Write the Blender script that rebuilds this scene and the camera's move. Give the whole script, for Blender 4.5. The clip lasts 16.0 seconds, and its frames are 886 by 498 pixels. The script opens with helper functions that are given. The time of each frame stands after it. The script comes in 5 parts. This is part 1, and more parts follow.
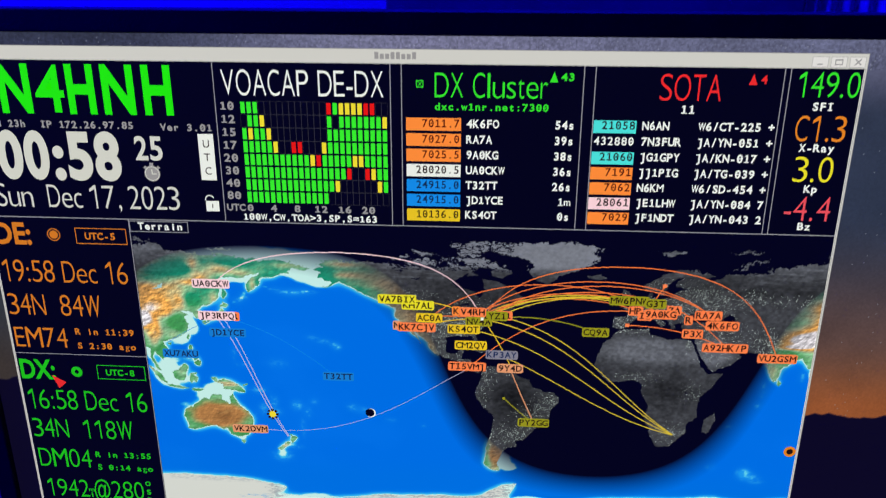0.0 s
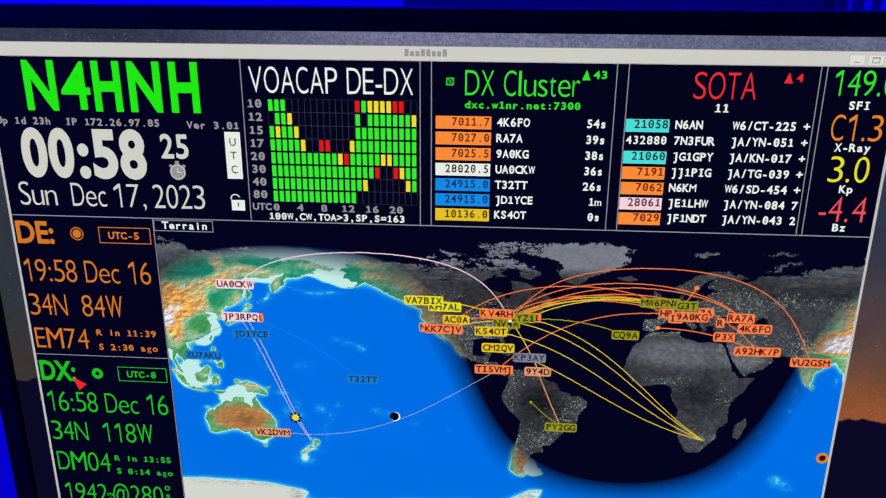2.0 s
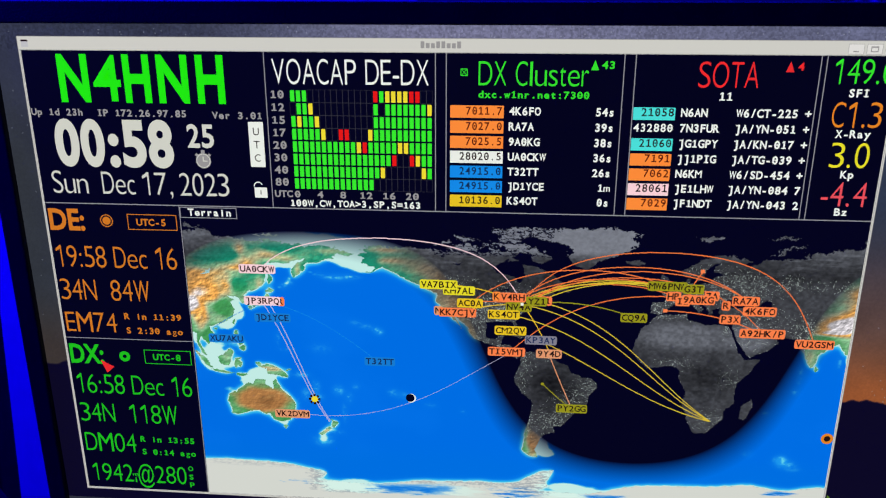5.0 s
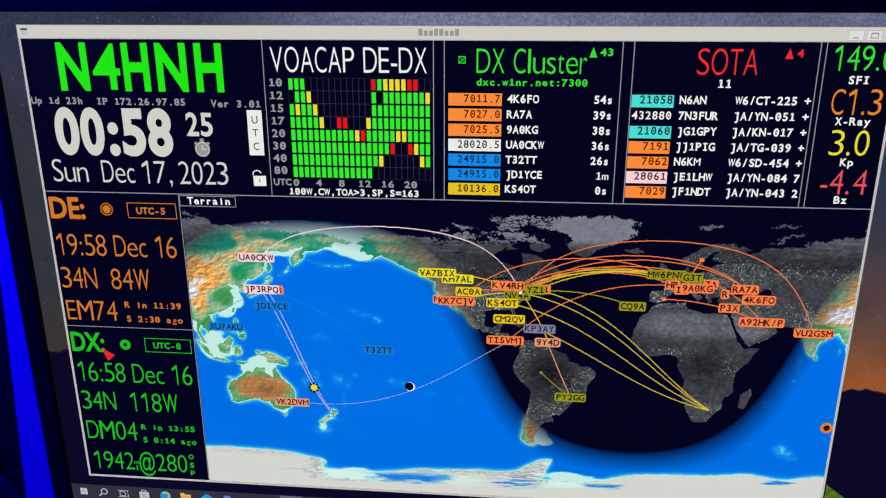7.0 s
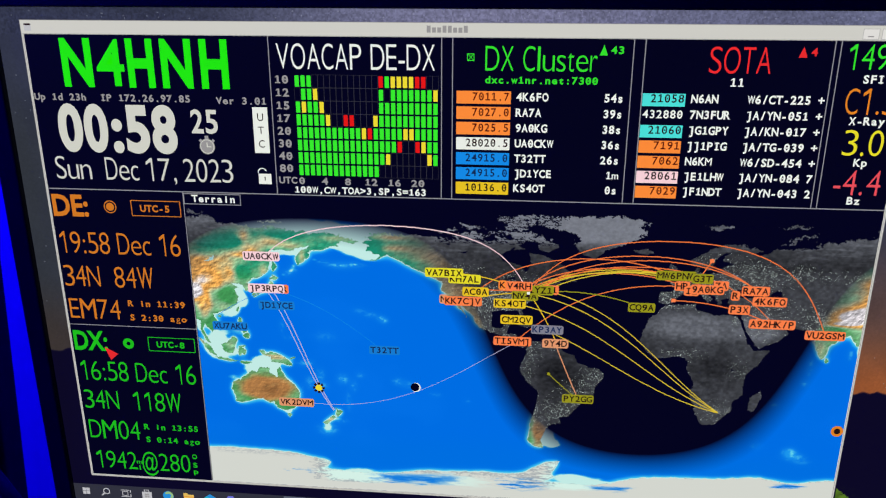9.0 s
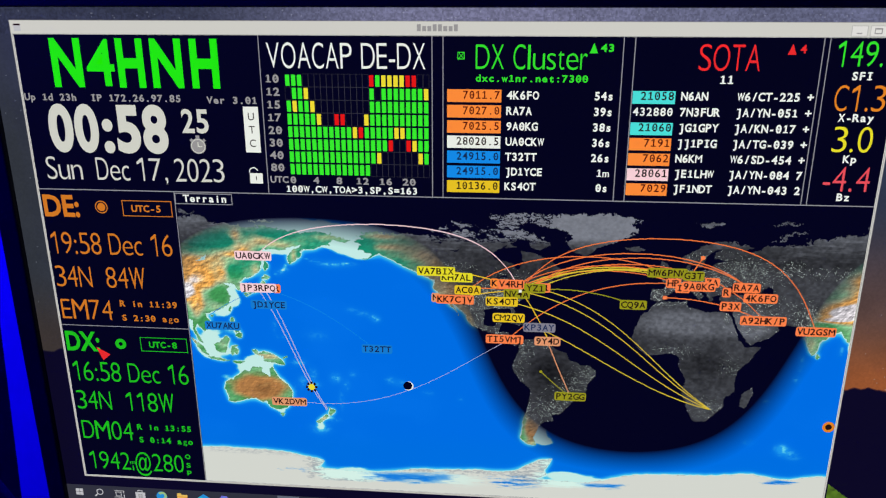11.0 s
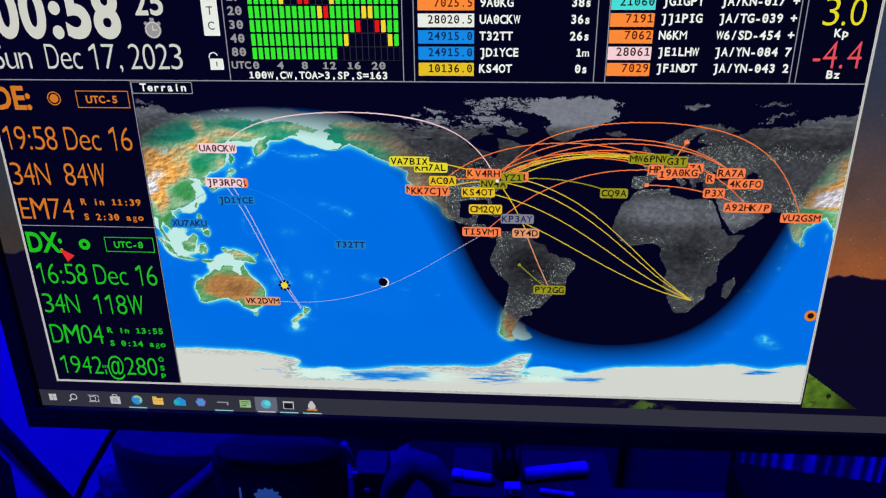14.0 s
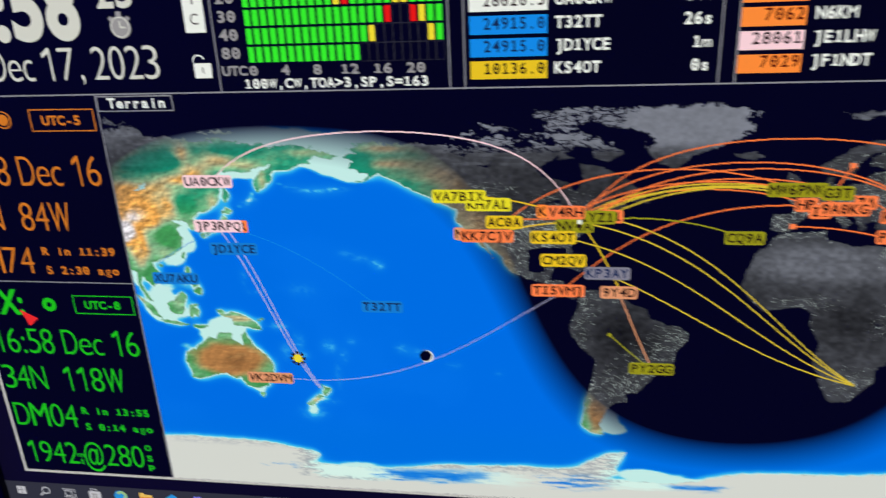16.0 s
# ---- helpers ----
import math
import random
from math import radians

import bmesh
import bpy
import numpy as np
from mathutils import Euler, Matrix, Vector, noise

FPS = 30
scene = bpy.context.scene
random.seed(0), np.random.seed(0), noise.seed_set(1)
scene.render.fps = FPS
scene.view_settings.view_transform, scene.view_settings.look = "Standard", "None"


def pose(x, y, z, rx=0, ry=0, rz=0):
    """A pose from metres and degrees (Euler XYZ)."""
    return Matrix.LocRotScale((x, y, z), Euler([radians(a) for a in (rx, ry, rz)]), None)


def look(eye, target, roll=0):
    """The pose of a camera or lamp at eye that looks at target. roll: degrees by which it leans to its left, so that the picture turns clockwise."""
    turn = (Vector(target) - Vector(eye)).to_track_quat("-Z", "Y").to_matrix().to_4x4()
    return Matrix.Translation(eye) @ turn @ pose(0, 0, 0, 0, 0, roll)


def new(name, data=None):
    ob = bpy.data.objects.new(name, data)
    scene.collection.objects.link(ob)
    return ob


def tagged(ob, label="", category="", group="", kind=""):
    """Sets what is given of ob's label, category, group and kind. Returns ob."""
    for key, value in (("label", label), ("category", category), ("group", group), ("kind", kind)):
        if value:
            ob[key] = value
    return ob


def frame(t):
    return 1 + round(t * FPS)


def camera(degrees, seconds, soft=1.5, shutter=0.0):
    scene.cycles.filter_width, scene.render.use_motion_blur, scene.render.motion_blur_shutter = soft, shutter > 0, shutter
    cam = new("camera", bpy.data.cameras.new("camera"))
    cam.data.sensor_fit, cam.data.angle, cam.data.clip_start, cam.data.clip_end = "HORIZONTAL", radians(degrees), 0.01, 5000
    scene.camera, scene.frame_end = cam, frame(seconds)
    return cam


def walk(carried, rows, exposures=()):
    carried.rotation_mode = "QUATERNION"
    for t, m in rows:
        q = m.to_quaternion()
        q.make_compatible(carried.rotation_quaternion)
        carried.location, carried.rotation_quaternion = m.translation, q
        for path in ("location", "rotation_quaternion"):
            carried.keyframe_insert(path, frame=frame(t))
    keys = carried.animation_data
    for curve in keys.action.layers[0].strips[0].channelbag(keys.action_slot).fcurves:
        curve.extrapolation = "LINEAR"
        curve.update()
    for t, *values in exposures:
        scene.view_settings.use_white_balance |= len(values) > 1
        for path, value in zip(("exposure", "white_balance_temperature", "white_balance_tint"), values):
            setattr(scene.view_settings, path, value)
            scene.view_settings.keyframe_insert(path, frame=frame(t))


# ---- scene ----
cam = camera(59.58, 16.0, soft=1.2, shutter=0.6)
PATH = [
    (0, (0.0475, -0.3828, 0.4715), (-0.0114, 0.5599, 0.1431), 0.28),
    (0.5, (0.0437, -0.3808, 0.4634), (-0.0135, 0.5615, 0.1338), 0.17),
    (1, (0.0446, -0.3796, 0.4637), (-0.0148, 0.5643, 0.1388), 0.08),
    (1.5, (0.0434, -0.3788, 0.4648), (-0.0188, 0.5665, 0.1444), 0.18),
    (2, (0.0343, -0.3805, 0.4637), (-0.0288, 0.5671, 0.1506), 0.43),
    (2.5, (0.0324, -0.3840, 0.4559), (-0.0295, 0.5687, 0.1581), 0.84),
    (3, (0.0313, -0.3851, 0.4568), (-0.0301, 0.5693, 0.1647), 0.98),
    (3.5, (0.0319, -0.3881, 0.4557), (-0.0294, 0.5669, 0.1655), 0.89),
    (4, (0.0364, -0.3933, 0.4557), (-0.0267, 0.5610, 0.1635), 0.62),
    (4.5, (0.0335, -0.3983, 0.4566), (-0.0378, 0.5537, 0.1590), 0.31),
    (7, (0.0384, -0.4003, 0.4524), (-0.0476, 0.5475, 0.1456), -0.01),
    (7.5, (0.0386, -0.4000, 0.4553), (-0.0492, 0.5471, 0.1466), 0.06),
    (8, (0.0386, -0.3994, 0.4531), (-0.0508, 0.5480, 0.1458), 0.15),
    (8.5, (0.0349, -0.3956, 0.4523), (-0.0537, 0.5511, 0.1425), 0.19),
    (11, (0.0374, -0.3959, 0.4518), (-0.0455, 0.5509, 0.1408), 0.00),
    (11.5, (0.0413, -0.3999, 0.4527), (-0.0399, 0.5456, 0.1374), -0.13),
    (12, (0.0445, -0.3994, 0.4533), (-0.0360, 0.5425, 0.1271), -0.42),
    (12.5, (0.0422, -0.3928, 0.4478), (-0.0351, 0.5415, 0.0998), -0.58),
    (12.7, (0.0410, -0.3918, 0.4401), (-0.0339, 0.5408, 0.0870), -0.60),
    (13, (0.0426, -0.3900, 0.4328), (-0.0304, 0.5360, 0.0623), -0.63),
    (13.5, (0.0437, -0.3885, 0.4271), (-0.0254, 0.5307, 0.0396), -0.58),
    (14, (0.0438, -0.3877, 0.4279), (-0.0214, 0.5274, 0.0299), -0.51),
    (14.2, (0.0452, -0.3873, 0.4281), (-0.0215, 0.5283, 0.0316), -0.48),
    (14.5, (0.0421, -0.3825, 0.4295), (-0.0227, 0.5343, 0.0355), -0.62),
    (15, (0.0259, -0.3651, 0.4244), (-0.0474, 0.5558, 0.0416), -1.00),
    (15.2, (0.0270, -0.3432, 0.4205), (-0.0564, 0.5791, 0.0430), -1.17),
    (15.3, (0.0299, -0.3315, 0.4158), (-0.0566, 0.5914, 0.0404), -1.19),
    (15.5, (0.0352, -0.3078, 0.4059), (-0.0632, 0.6155, 0.0346), -1.56),
    (15.7, (0.0422, -0.2929, 0.4004), (-0.0789, 0.6285, 0.0313), -2.06),
    (15.8, (0.0427, -0.2891, 0.3983), (-0.0868, 0.6325, 0.0324), -2.19),
    (16, (0.0370, -0.2833, 0.3994), (-0.1099, 0.6361, 0.0345), -2.58),
]
walk(cam, [(t, look(eye, target, roll)) for t, eye, target, roll in PATH])
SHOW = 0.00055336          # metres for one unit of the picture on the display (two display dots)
MID = 0.300                # height of the picture's middle above the desk


# ---- light ----
world = bpy.data.worlds.new("world")
world.use_nodes = True
world.node_tree.nodes["Background"].inputs["Color"].default_value = (0.0, 0.0, 1.0, 1)
world.node_tree.nodes["Background"].inputs["Strength"].default_value = 0.007
scene.world = world


def area_lamp(name, eye, target, size, power, colour):
    data = bpy.data.lights.new(name, "AREA")
    data.shape, data.size, data.size_y = "RECTANGLE", size[0], size[1]
    data.energy, data.color = power, colour
    ob = new(name, data)
    ob.matrix_world = look(eye, target)
    return ob


# blue strip light on the wall above and behind the monitor
area_lamp("led_strip", (-0.15, 0.26, 1.65), (-0.15, 0.30, 0.0), (1.4, 0.10), 72.0, (0.002, 0.0, 1.0))
# unseen blue fill added to one side, brightens the same wall and front faces
area_lamp("side_fill", (-1.05, -0.30, 0.95), (-0.35, 0.35, 0.0), (0.25, 0.5), 23.0, (0.002, 0.0, 1.0))


# ---- materials ----
def lin(r, g, b):
    """Linear colour from 0..255 display values."""
    return tuple(((c / 255 + 0.055) / 1.055) ** 2.4 if c > 10 else c / 255 / 12.92 for c in (r, g, b)) + (1.0,)


def glow(name, rgb):
    """A lit patch of the display: black glass that gives off one colour."""
    m = bpy.data.materials.new(name)
    m.use_nodes = True
    p = m.node_tree.nodes["Principled BSDF"]
    p.inputs["Base Color"].default_value = (0.0, 0.0, 0.0, 1)
    p.inputs["Roughness"].default_value = 0.45
    p.inputs["Specular IOR Level"].default_value = 0.15
    p.inputs["Emission Color"].default_value = lin(*rgb)
    p.inputs["Emission Strength"].default_value = 1.0
    return m


def glow_attribute(name):
    """The display's picture where its colour changes from point to point."""
    m = glow(name, (0, 0, 0))
    nt = m.node_tree
    a = nt.nodes.new("ShaderNodeAttribute")
    a.attribute_name = "picture"
    nt.links.new(a.outputs["Color"], nt.nodes["Principled BSDF"].inputs["Emission Color"])
    return m


def surface(name, colour, rough=0.6, metal=0.0, grain=60.0, vary=0.25, bump=0.15, spec=0.5):
    m = bpy.data.materials.new(name)
    m.use_nodes = True
    nt = m.node_tree
    p = nt.nodes["Principled BSDF"]
    tc = nt.nodes.new("ShaderNodeTexCoord")
    fine = nt.nodes.new("ShaderNodeTexNoise")
    fine.inputs["Scale"].default_value, fine.inputs["Detail"].default_value = grain, 6
    broad = nt.nodes.new("ShaderNodeTexNoise")
    broad.inputs["Scale"].default_value, broad.inputs["Detail"].default_value = grain / 14, 3
    for n in (fine, broad):
        nt.links.new(tc.outputs["Object"], n.inputs["Vector"])
    mix = nt.nodes.new("ShaderNodeMath")
    mix.operation = "MULTIPLY"
    nt.links.new(fine.outputs["Fac"], mix.inputs[0])
    nt.links.new(broad.outputs["Fac"], mix.inputs[1])
    ramp = nt.nodes.new("ShaderNodeValToRGB")
    ramp.color_ramp.elements[0].position, ramp.color_ramp.elements[1].position = 0.10, 0.42
    ramp.color_ramp.elements[0].color = (*[c * (1 - vary) for c in colour], 1)
    ramp.color_ramp.elements[1].color = (*[min(1, c * (1 + vary)) for c in colour], 1)
    nt.links.new(mix.outputs[0], ramp.inputs["Fac"])
    nt.links.new(ramp.outputs["Color"], p.inputs["Base Color"])
    b = nt.nodes.new("ShaderNodeBump")
    b.inputs["Strength"].default_value, b.inputs["Distance"].default_value = bump, 0.001
    nt.links.new(fine.outputs["Fac"], b.inputs["Height"])
    nt.links.new(b.outputs["Normal"], p.inputs["Normal"])
    p.inputs["Roughness"].default_value, p.inputs["Metallic"].default_value = rough, metal
    p.inputs["Specular IOR Level"].default_value = spec
    return m


BLACK_PLASTIC = surface("black_plastic", (0.018, 0.018, 0.02), 0.55, grain=900, bump=0.2, spec=0.2)
DARK_RUBBER = surface("dark_rubber", (0.03, 0.03, 0.032), 0.7, grain=500, bump=0.25)
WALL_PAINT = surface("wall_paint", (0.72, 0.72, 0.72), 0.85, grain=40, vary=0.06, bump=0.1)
# dark copy of the wall paint for unseen walls, cuts blue bounce on the bezel
LOW_BOUNCE = surface("low_bounce", (0.12, 0.12, 0.12), 0.85, grain=40, vary=0.08, bump=0.1)
DESK_WOOD = surface("desk_laminate", (0.03, 0.03, 0.03), 0.5, grain=30, vary=0.12)
GREY_PLASTIC = surface("grey_plastic", (0.20, 0.20, 0.21), 0.45, grain=300)
WHITE_PLASTIC = surface("white_plastic", (0.75, 0.75, 0.75), 0.35, grain=200, vary=0.08)
BOARD = surface("grey_board", (0.13, 0.13, 0.14), 0.8, grain=50)
CURTAIN = surface("curtain_cloth", (0.62, 0.62, 0.62), 0.9, grain=120, vary=0.2, bump=0.4)
CARPET = surface("carpet", (0.12, 0.12, 0.13), 0.95, grain=400, vary=0.3, bump=0.8)
STEEL = surface("brushed_steel", (0.5, 0.5, 0.52), 0.3, metal=1.0, grain=300)

DARK_GLOSS = surface("dark_gloss", (0.02, 0.02, 0.022), 0.25, grain=200, vary=0.1, bump=0.05)
MATTE_BLACK = surface("matte_black", (0.006, 0.006, 0.007), 0.95, grain=300, spec=0.08)
PATH_YELLOW = glow("lit_path_yellow", (216, 190, 52))
PATH_ORANGE = glow("lit_path_orange", (238, 118, 58))

PAPER = glow("lit_white", (232, 236, 228))
BONE = glow("lit_bone", (206, 207, 196))
TITLE_GREY = glow("lit_title_bar", (205, 204, 197))
BUTTON_FACE = glow("lit_button", (222, 220, 216))
BUTTON_EDGE = glow("lit_button_edge", (178, 176, 174))
MID_GREY = glow("lit_grey", (150, 148, 148))
LINE_GREY = glow("lit_line_grey", (140, 140, 146))
GRID_GREY = glow("lit_grid_grey", (52, 52, 60))
NIGHT = glow("lit_black", (4, 4, 27))
GREEN = glow("lit_green", (52, 220, 44))
STATION_GREEN = glow("lit_station_green", (30, 188, 26))
CALL_GREEN = glow("lit_call_green", (32, 230, 8))
CELL_GREEN = glow("lit_cell_green", (54, 232, 44))
CELL_YELLOW = glow("lit_cell_yellow", (236, 216, 50))
CELL_RED = glow("lit_cell_red", (224, 24, 20))
RED = glow("lit_red", (228, 42, 44))
ROSE = glow("lit_rose", (226, 78, 88))
AMBER = glow("lit_amber", (222, 128, 34))
HOME_AMBER = glow("lit_home_amber", (206, 118, 32))
ORANGE = glow("lit_orange", (250, 138, 56))
DEEP_ORANGE = glow("lit_deep_orange", (246, 126, 72))
YELLOW = glow("lit_yellow", (226, 216, 40))
GOLD = glow("lit_gold", (228, 192, 34))
OLIVE = glow("lit_olive", (148, 146, 26))
SKY = glow("lit_sky_blue", (20, 136, 228))
SEA_TAG = glow("lit_sea_tag", (22, 122, 208))
AQUA = glow("lit_aqua", (74, 220, 214))
PINK = glow("lit_pink", (246, 208, 214))
TAN = glow("lit_tan", (222, 150, 108))
SLATE = glow("lit_slate", (128, 126, 140))
LILAC = glow("lit_lilac", (180, 178, 212))
INK = glow("lit_ink", (34, 18, 16))
INK_RUST = glow("lit_rust_ink", (92, 26, 8))
INK_BLUE = glow("lit_ink_blue", (20, 42, 84))
TASKBAR = glow("lit_taskbar", (49, 50, 61))
TASK_ACTIVE = glow("lit_task_active", (98, 102, 116))
ICON_WHITE = glow("lit_icon_white", (190, 190, 194))
OPEN_GREY = glow("lit_open_mark", (140, 196, 204))
PICTURE = glow_attribute("lit_picture")


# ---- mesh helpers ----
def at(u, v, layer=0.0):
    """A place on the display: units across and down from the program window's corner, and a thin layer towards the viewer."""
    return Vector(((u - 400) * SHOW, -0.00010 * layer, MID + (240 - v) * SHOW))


def hang(ob, parent):
    ob.parent = parent
    if parent is not None:
        bpy.context.view_layer.update()
        ob.matrix_parent_inverse = parent.matrix_world.inverted()
    return ob


BASES = {}


def thing(name, base, label, category, group="", kind=""):
    ob = new(name)
    ob.location = base
    ob.empty_display_size = 0.02
    BASES[ob.name] = Matrix.Translation(base).inverted()
    return tagged(ob, label, category, group, kind)


def link_mesh(name, me, material, parent, label=""):
    ob = new(name, me)
    if material is not None:
        me.materials.append(material)
    ob.parent = parent
    if parent is not None and parent.name in BASES:
        ob.matrix_parent_inverse = BASES[parent.name]
    return tagged(ob, label)


def part(name, bm, material, parent, label="", smooth=False):
    me = bpy.data.meshes.new(name)
    bm.to_mesh(me)
    bm.free()
    if smooth:
        me.polygons.foreach_set("use_smooth", [True] * len(me.polygons))
    return link_mesh(name, me, material, parent, label)


def flat(name, polys, material, parent, layer, label=""):
    """Flat shapes on the display, given as lists of (u, v)."""
    verts, faces = [], []
    for poly in polys:
        faces.append(list(range(len(verts), len(verts) + len(poly))))
        verts += [at(u, v, layer) for u, v in poly]
    me = bpy.data.meshes.new(name)
    me.from_pydata(verts, [], faces)
    return link_mesh(name, me, material, parent, label)


def rect(u0, v0, u1, v1):
    return [(u0, v1), (u1, v1), (u1, v0), (u0, v0)]


def outline(u0, v0, u1, v1, w):
    return [rect(u0, v0, u1, v0 + w), rect(u0, v1 - w, u1, v1), rect(u0, v0 + w, u0 + w, v1 - w), rect(u1 - w, v0 + w, u1, v1 - w)]


def disc(u, v, r, n=28, ry=None):
    return [(u + r * math.cos(a), v - (ry or r) * math.sin(a)) for a in [2 * math.pi * i / n for i in range(n)]]


def ring(u, v, r0, r1, n=28, a0=0.0, a1=360.0):
    out = []
    for i in range(n):
        a, b = [radians(a0 + (a1 - a0) * k / n) for k in (i, i + 1)]
        out.append([(u + r0 * math.cos(a), v - r0 * math.sin(a)), (u + r1 * math.cos(a), v - r1 * math.sin(a)),
                    (u + r1 * math.cos(b), v - r1 * math.sin(b)), (u + r0 * math.cos(b), v - r0 * math.sin(b))])
    return out


def rounded(u0, v0, u1, v1, r, n=5):
    out = []
    for cu, cv, start in ((u1 - r, v0 + r, 0), (u0 + r, v0 + r, 90), (u0 + r, v1 - r, 180), (u1 - r, v1 - r, 270)):
        for i in range(n + 1):
            a = radians(start + 90 * i / n)
            out.append((cu + r * math.cos(a), cv - r * math.sin(a)))
    return out


def box(bm, x0, y0, z0, x1, y1, z1, bevel=0.0, m=None):
    made = bmesh.ops.create_cube(bm, size=1.0)["verts"]
    place = Matrix.Translation(((x0 + x1) / 2, (y0 + y1) / 2, (z0 + z1) / 2)) @ Matrix.Diagonal((x1 - x0, y1 - y0, z1 - z0, 1))
    bmesh.ops.transform(bm, matrix=(m or Matrix()) @ place, verts=made)
    if bevel:
        edges = list({e for v in made for e in v.link_edges})
        bmesh.ops.bevel(bm, geom=edges, offset=bevel, segments=3, affect="EDGES", profile=0.6)
    return bm


def lathe(profile, centre, n=48):
    """A turned body from (radius, height) pairs."""
    bm = bmesh.new()
    rows = []
    for r, z in profile:
        rows.append([bm.verts.new((centre[0] + r * math.cos(2 * math.pi * i / n), centre[1] + r * math.sin(2 * math.pi * i / n), centre[2] + z)) for i in range(n)])
    for a, b in zip(rows, rows[1:]):
        for i in range(n):
            bm.faces.new((a[i], a[(i + 1) % n], b[(i + 1) % n], b[i]))
    bm.faces.new(list(reversed(rows[0])))
    bm.faces.new(rows[-1])
    return bm


def tube(points, r, n=10):
    """A round bar or cable along points; r is one radius or one for each point."""
    bm = bmesh.new()
    rings = []
    pts = [Vector(p) for p in points]
    for i, p in enumerate(pts):
        d = (pts[min(i + 1, len(pts) - 1)] - pts[max(i - 1, 0)]).normalized()
        side = d.cross(Vector((0.13, 0.21, 1.0))).normalized()
        up = side.cross(d)
        rr = r[i] if isinstance(r, (list, tuple)) else r
        rings.append([bm.verts.new(p + rr * (math.cos(2 * math.pi * k / n) * side + math.sin(2 * math.pi * k / n) * up)) for k in range(n)])
    for a, b in zip(rings, rings[1:]):
        for k in range(n):
            bm.faces.new((a[k], a[(k + 1) % n], b[(k + 1) % n], b[k]))
    bm.faces.new(list(reversed(rings[0])))
    bm.faces.new(rings[-1])
    bmesh.ops.recalc_face_normals(bm, faces=bm.faces[:])
    return bm


# ---- lettering ----
GLYPHS = {}


def outline_of(text, fat):
    """Vertices and faces of a piece of text in the built-in font at size 1, and its bounds."""
    fat = 0.0 if text in "MWmg@" else fat
    key = (text, fat)
    if key not in GLYPHS:
        cu = bpy.data.curves.new("lettering", "FONT")
        cu.body, cu.size, cu.resolution_u, cu.offset = text, 1.0, 6 if fat <= 0 or fat > 0.033 else 3, fat
        ob = bpy.data.objects.new("lettering", cu)
        scene.collection.objects.link(ob)
        bpy.context.view_layer.update()
        dg = bpy.context.evaluated_depsgraph_get()
        me = bpy.data.meshes.new_from_object(ob.evaluated_get(dg))
        co = np.zeros(len(me.vertices) * 3)
        me.vertices.foreach_get("co", co)
        co = co.reshape(-1, 3)[:, :2]
        faces = [list(p.vertices) for p in me.polygons]
        bpy.data.objects.remove(ob)
        bpy.data.meshes.remove(me)
        bpy.data.curves.remove(cu)
        GLYPHS[key] = (co, faces)
    return GLYPHS[key]


CAP = float(outline_of("H", 0.0)[0][:, 1].max())


def letters(text, u0, u1, base, top, material, parent, layer=3, fat=0.0, name="lettering"):
    """Proportional lettering that fills u0..u1, with capitals from base up to top."""
    co, faces = outline_of(text, fat)
    lo, hi = co[:, 0].min(), co[:, 0].max()
    k = (base - top) / CAP
    verts = [at(u0 + (x - lo) * (u1 - u0) / (hi - lo), base - y * k, layer) for x, y in co]
    me = bpy.data.meshes.new(name)
    me.from_pydata(verts, [], faces)
    return link_mesh(name, me, material, parent)


WIDE = {"W": 1.45, "M": 1.4, "N": 1.2, "H": 1.2, "D": 1.15, "E": 0.9, "V": 1.1, "O": 1.22, "A": 1.1, "X": 1.05, "S": 0.95, "T": 0.95, "c": 0.8, "l": 0.42, "s": 0.8, "t": 0.6, "r": 0.65,
        "-": 0.6, "@": 1.6, " ": 0.55, ":": 0.5, ".": 0.5, ",": 0.5}


def one(left, right, base, top, stem):
    """The figure 1: a stem with a flag, as two flat shapes."""
    mid, h = left + (right - left) * 0.62, base - top
    return [rect(mid - stem / 2, top, mid + stem / 2, base),
            [(mid - stem / 2, top), (mid - stem / 2, top + 0.17 * h), (left + (right - left) * 0.12, top + 0.30 * h), (left + (right - left) * 0.12, top + 0.17 * h)]]


def spaced(text, u0, u1, base, top, material, parent, layer=3, fat=0.0, name="lettering"):
    """Condensed lettering: each letter fills its own slot between u0 and u1."""
    unit = (u1 - u0) / (sum(WIDE.get(ch, 1.0) for ch in text) - 0.14)
    k, left = (base - top) / CAP, u0 - 0.07 * unit
    verts, faces = [], []
    for ch in text:
        slot = WIDE.get(ch, 1.0) * unit
        a, b = left + 0.07 * unit, left + slot - 0.07 * unit
        left += slot
        if ch == " ":
            continue
        if ch == "1":
            for poly in one(a, b, base, top, unit * (0.17 + 5.0 * fat)):
                faces.append(list(range(len(verts), len(verts) + 4)))
                verts += [at(u, v, layer) for u, v in poly]
            continue
        co, fs = outline_of(ch, fat)
        lo, hi = co[:, 0].min(), co[:, 0].max()
        if ch in ".:,l":
            a, b = (a + b) / 2 - 0.11 * unit * (1 + 8 * fat), (a + b) / 2 + 0.11 * unit * (1 + 8 * fat)
        faces += [[len(verts) + j for j in f] for f in fs]
        verts += [at(a + (x - lo) * (b - a) / (hi - lo), base - y * k, layer) for x, y in co]
    me = bpy.data.meshes.new(name)
    me.from_pydata(verts, [], faces)
    return link_mesh(name, me, material, parent)


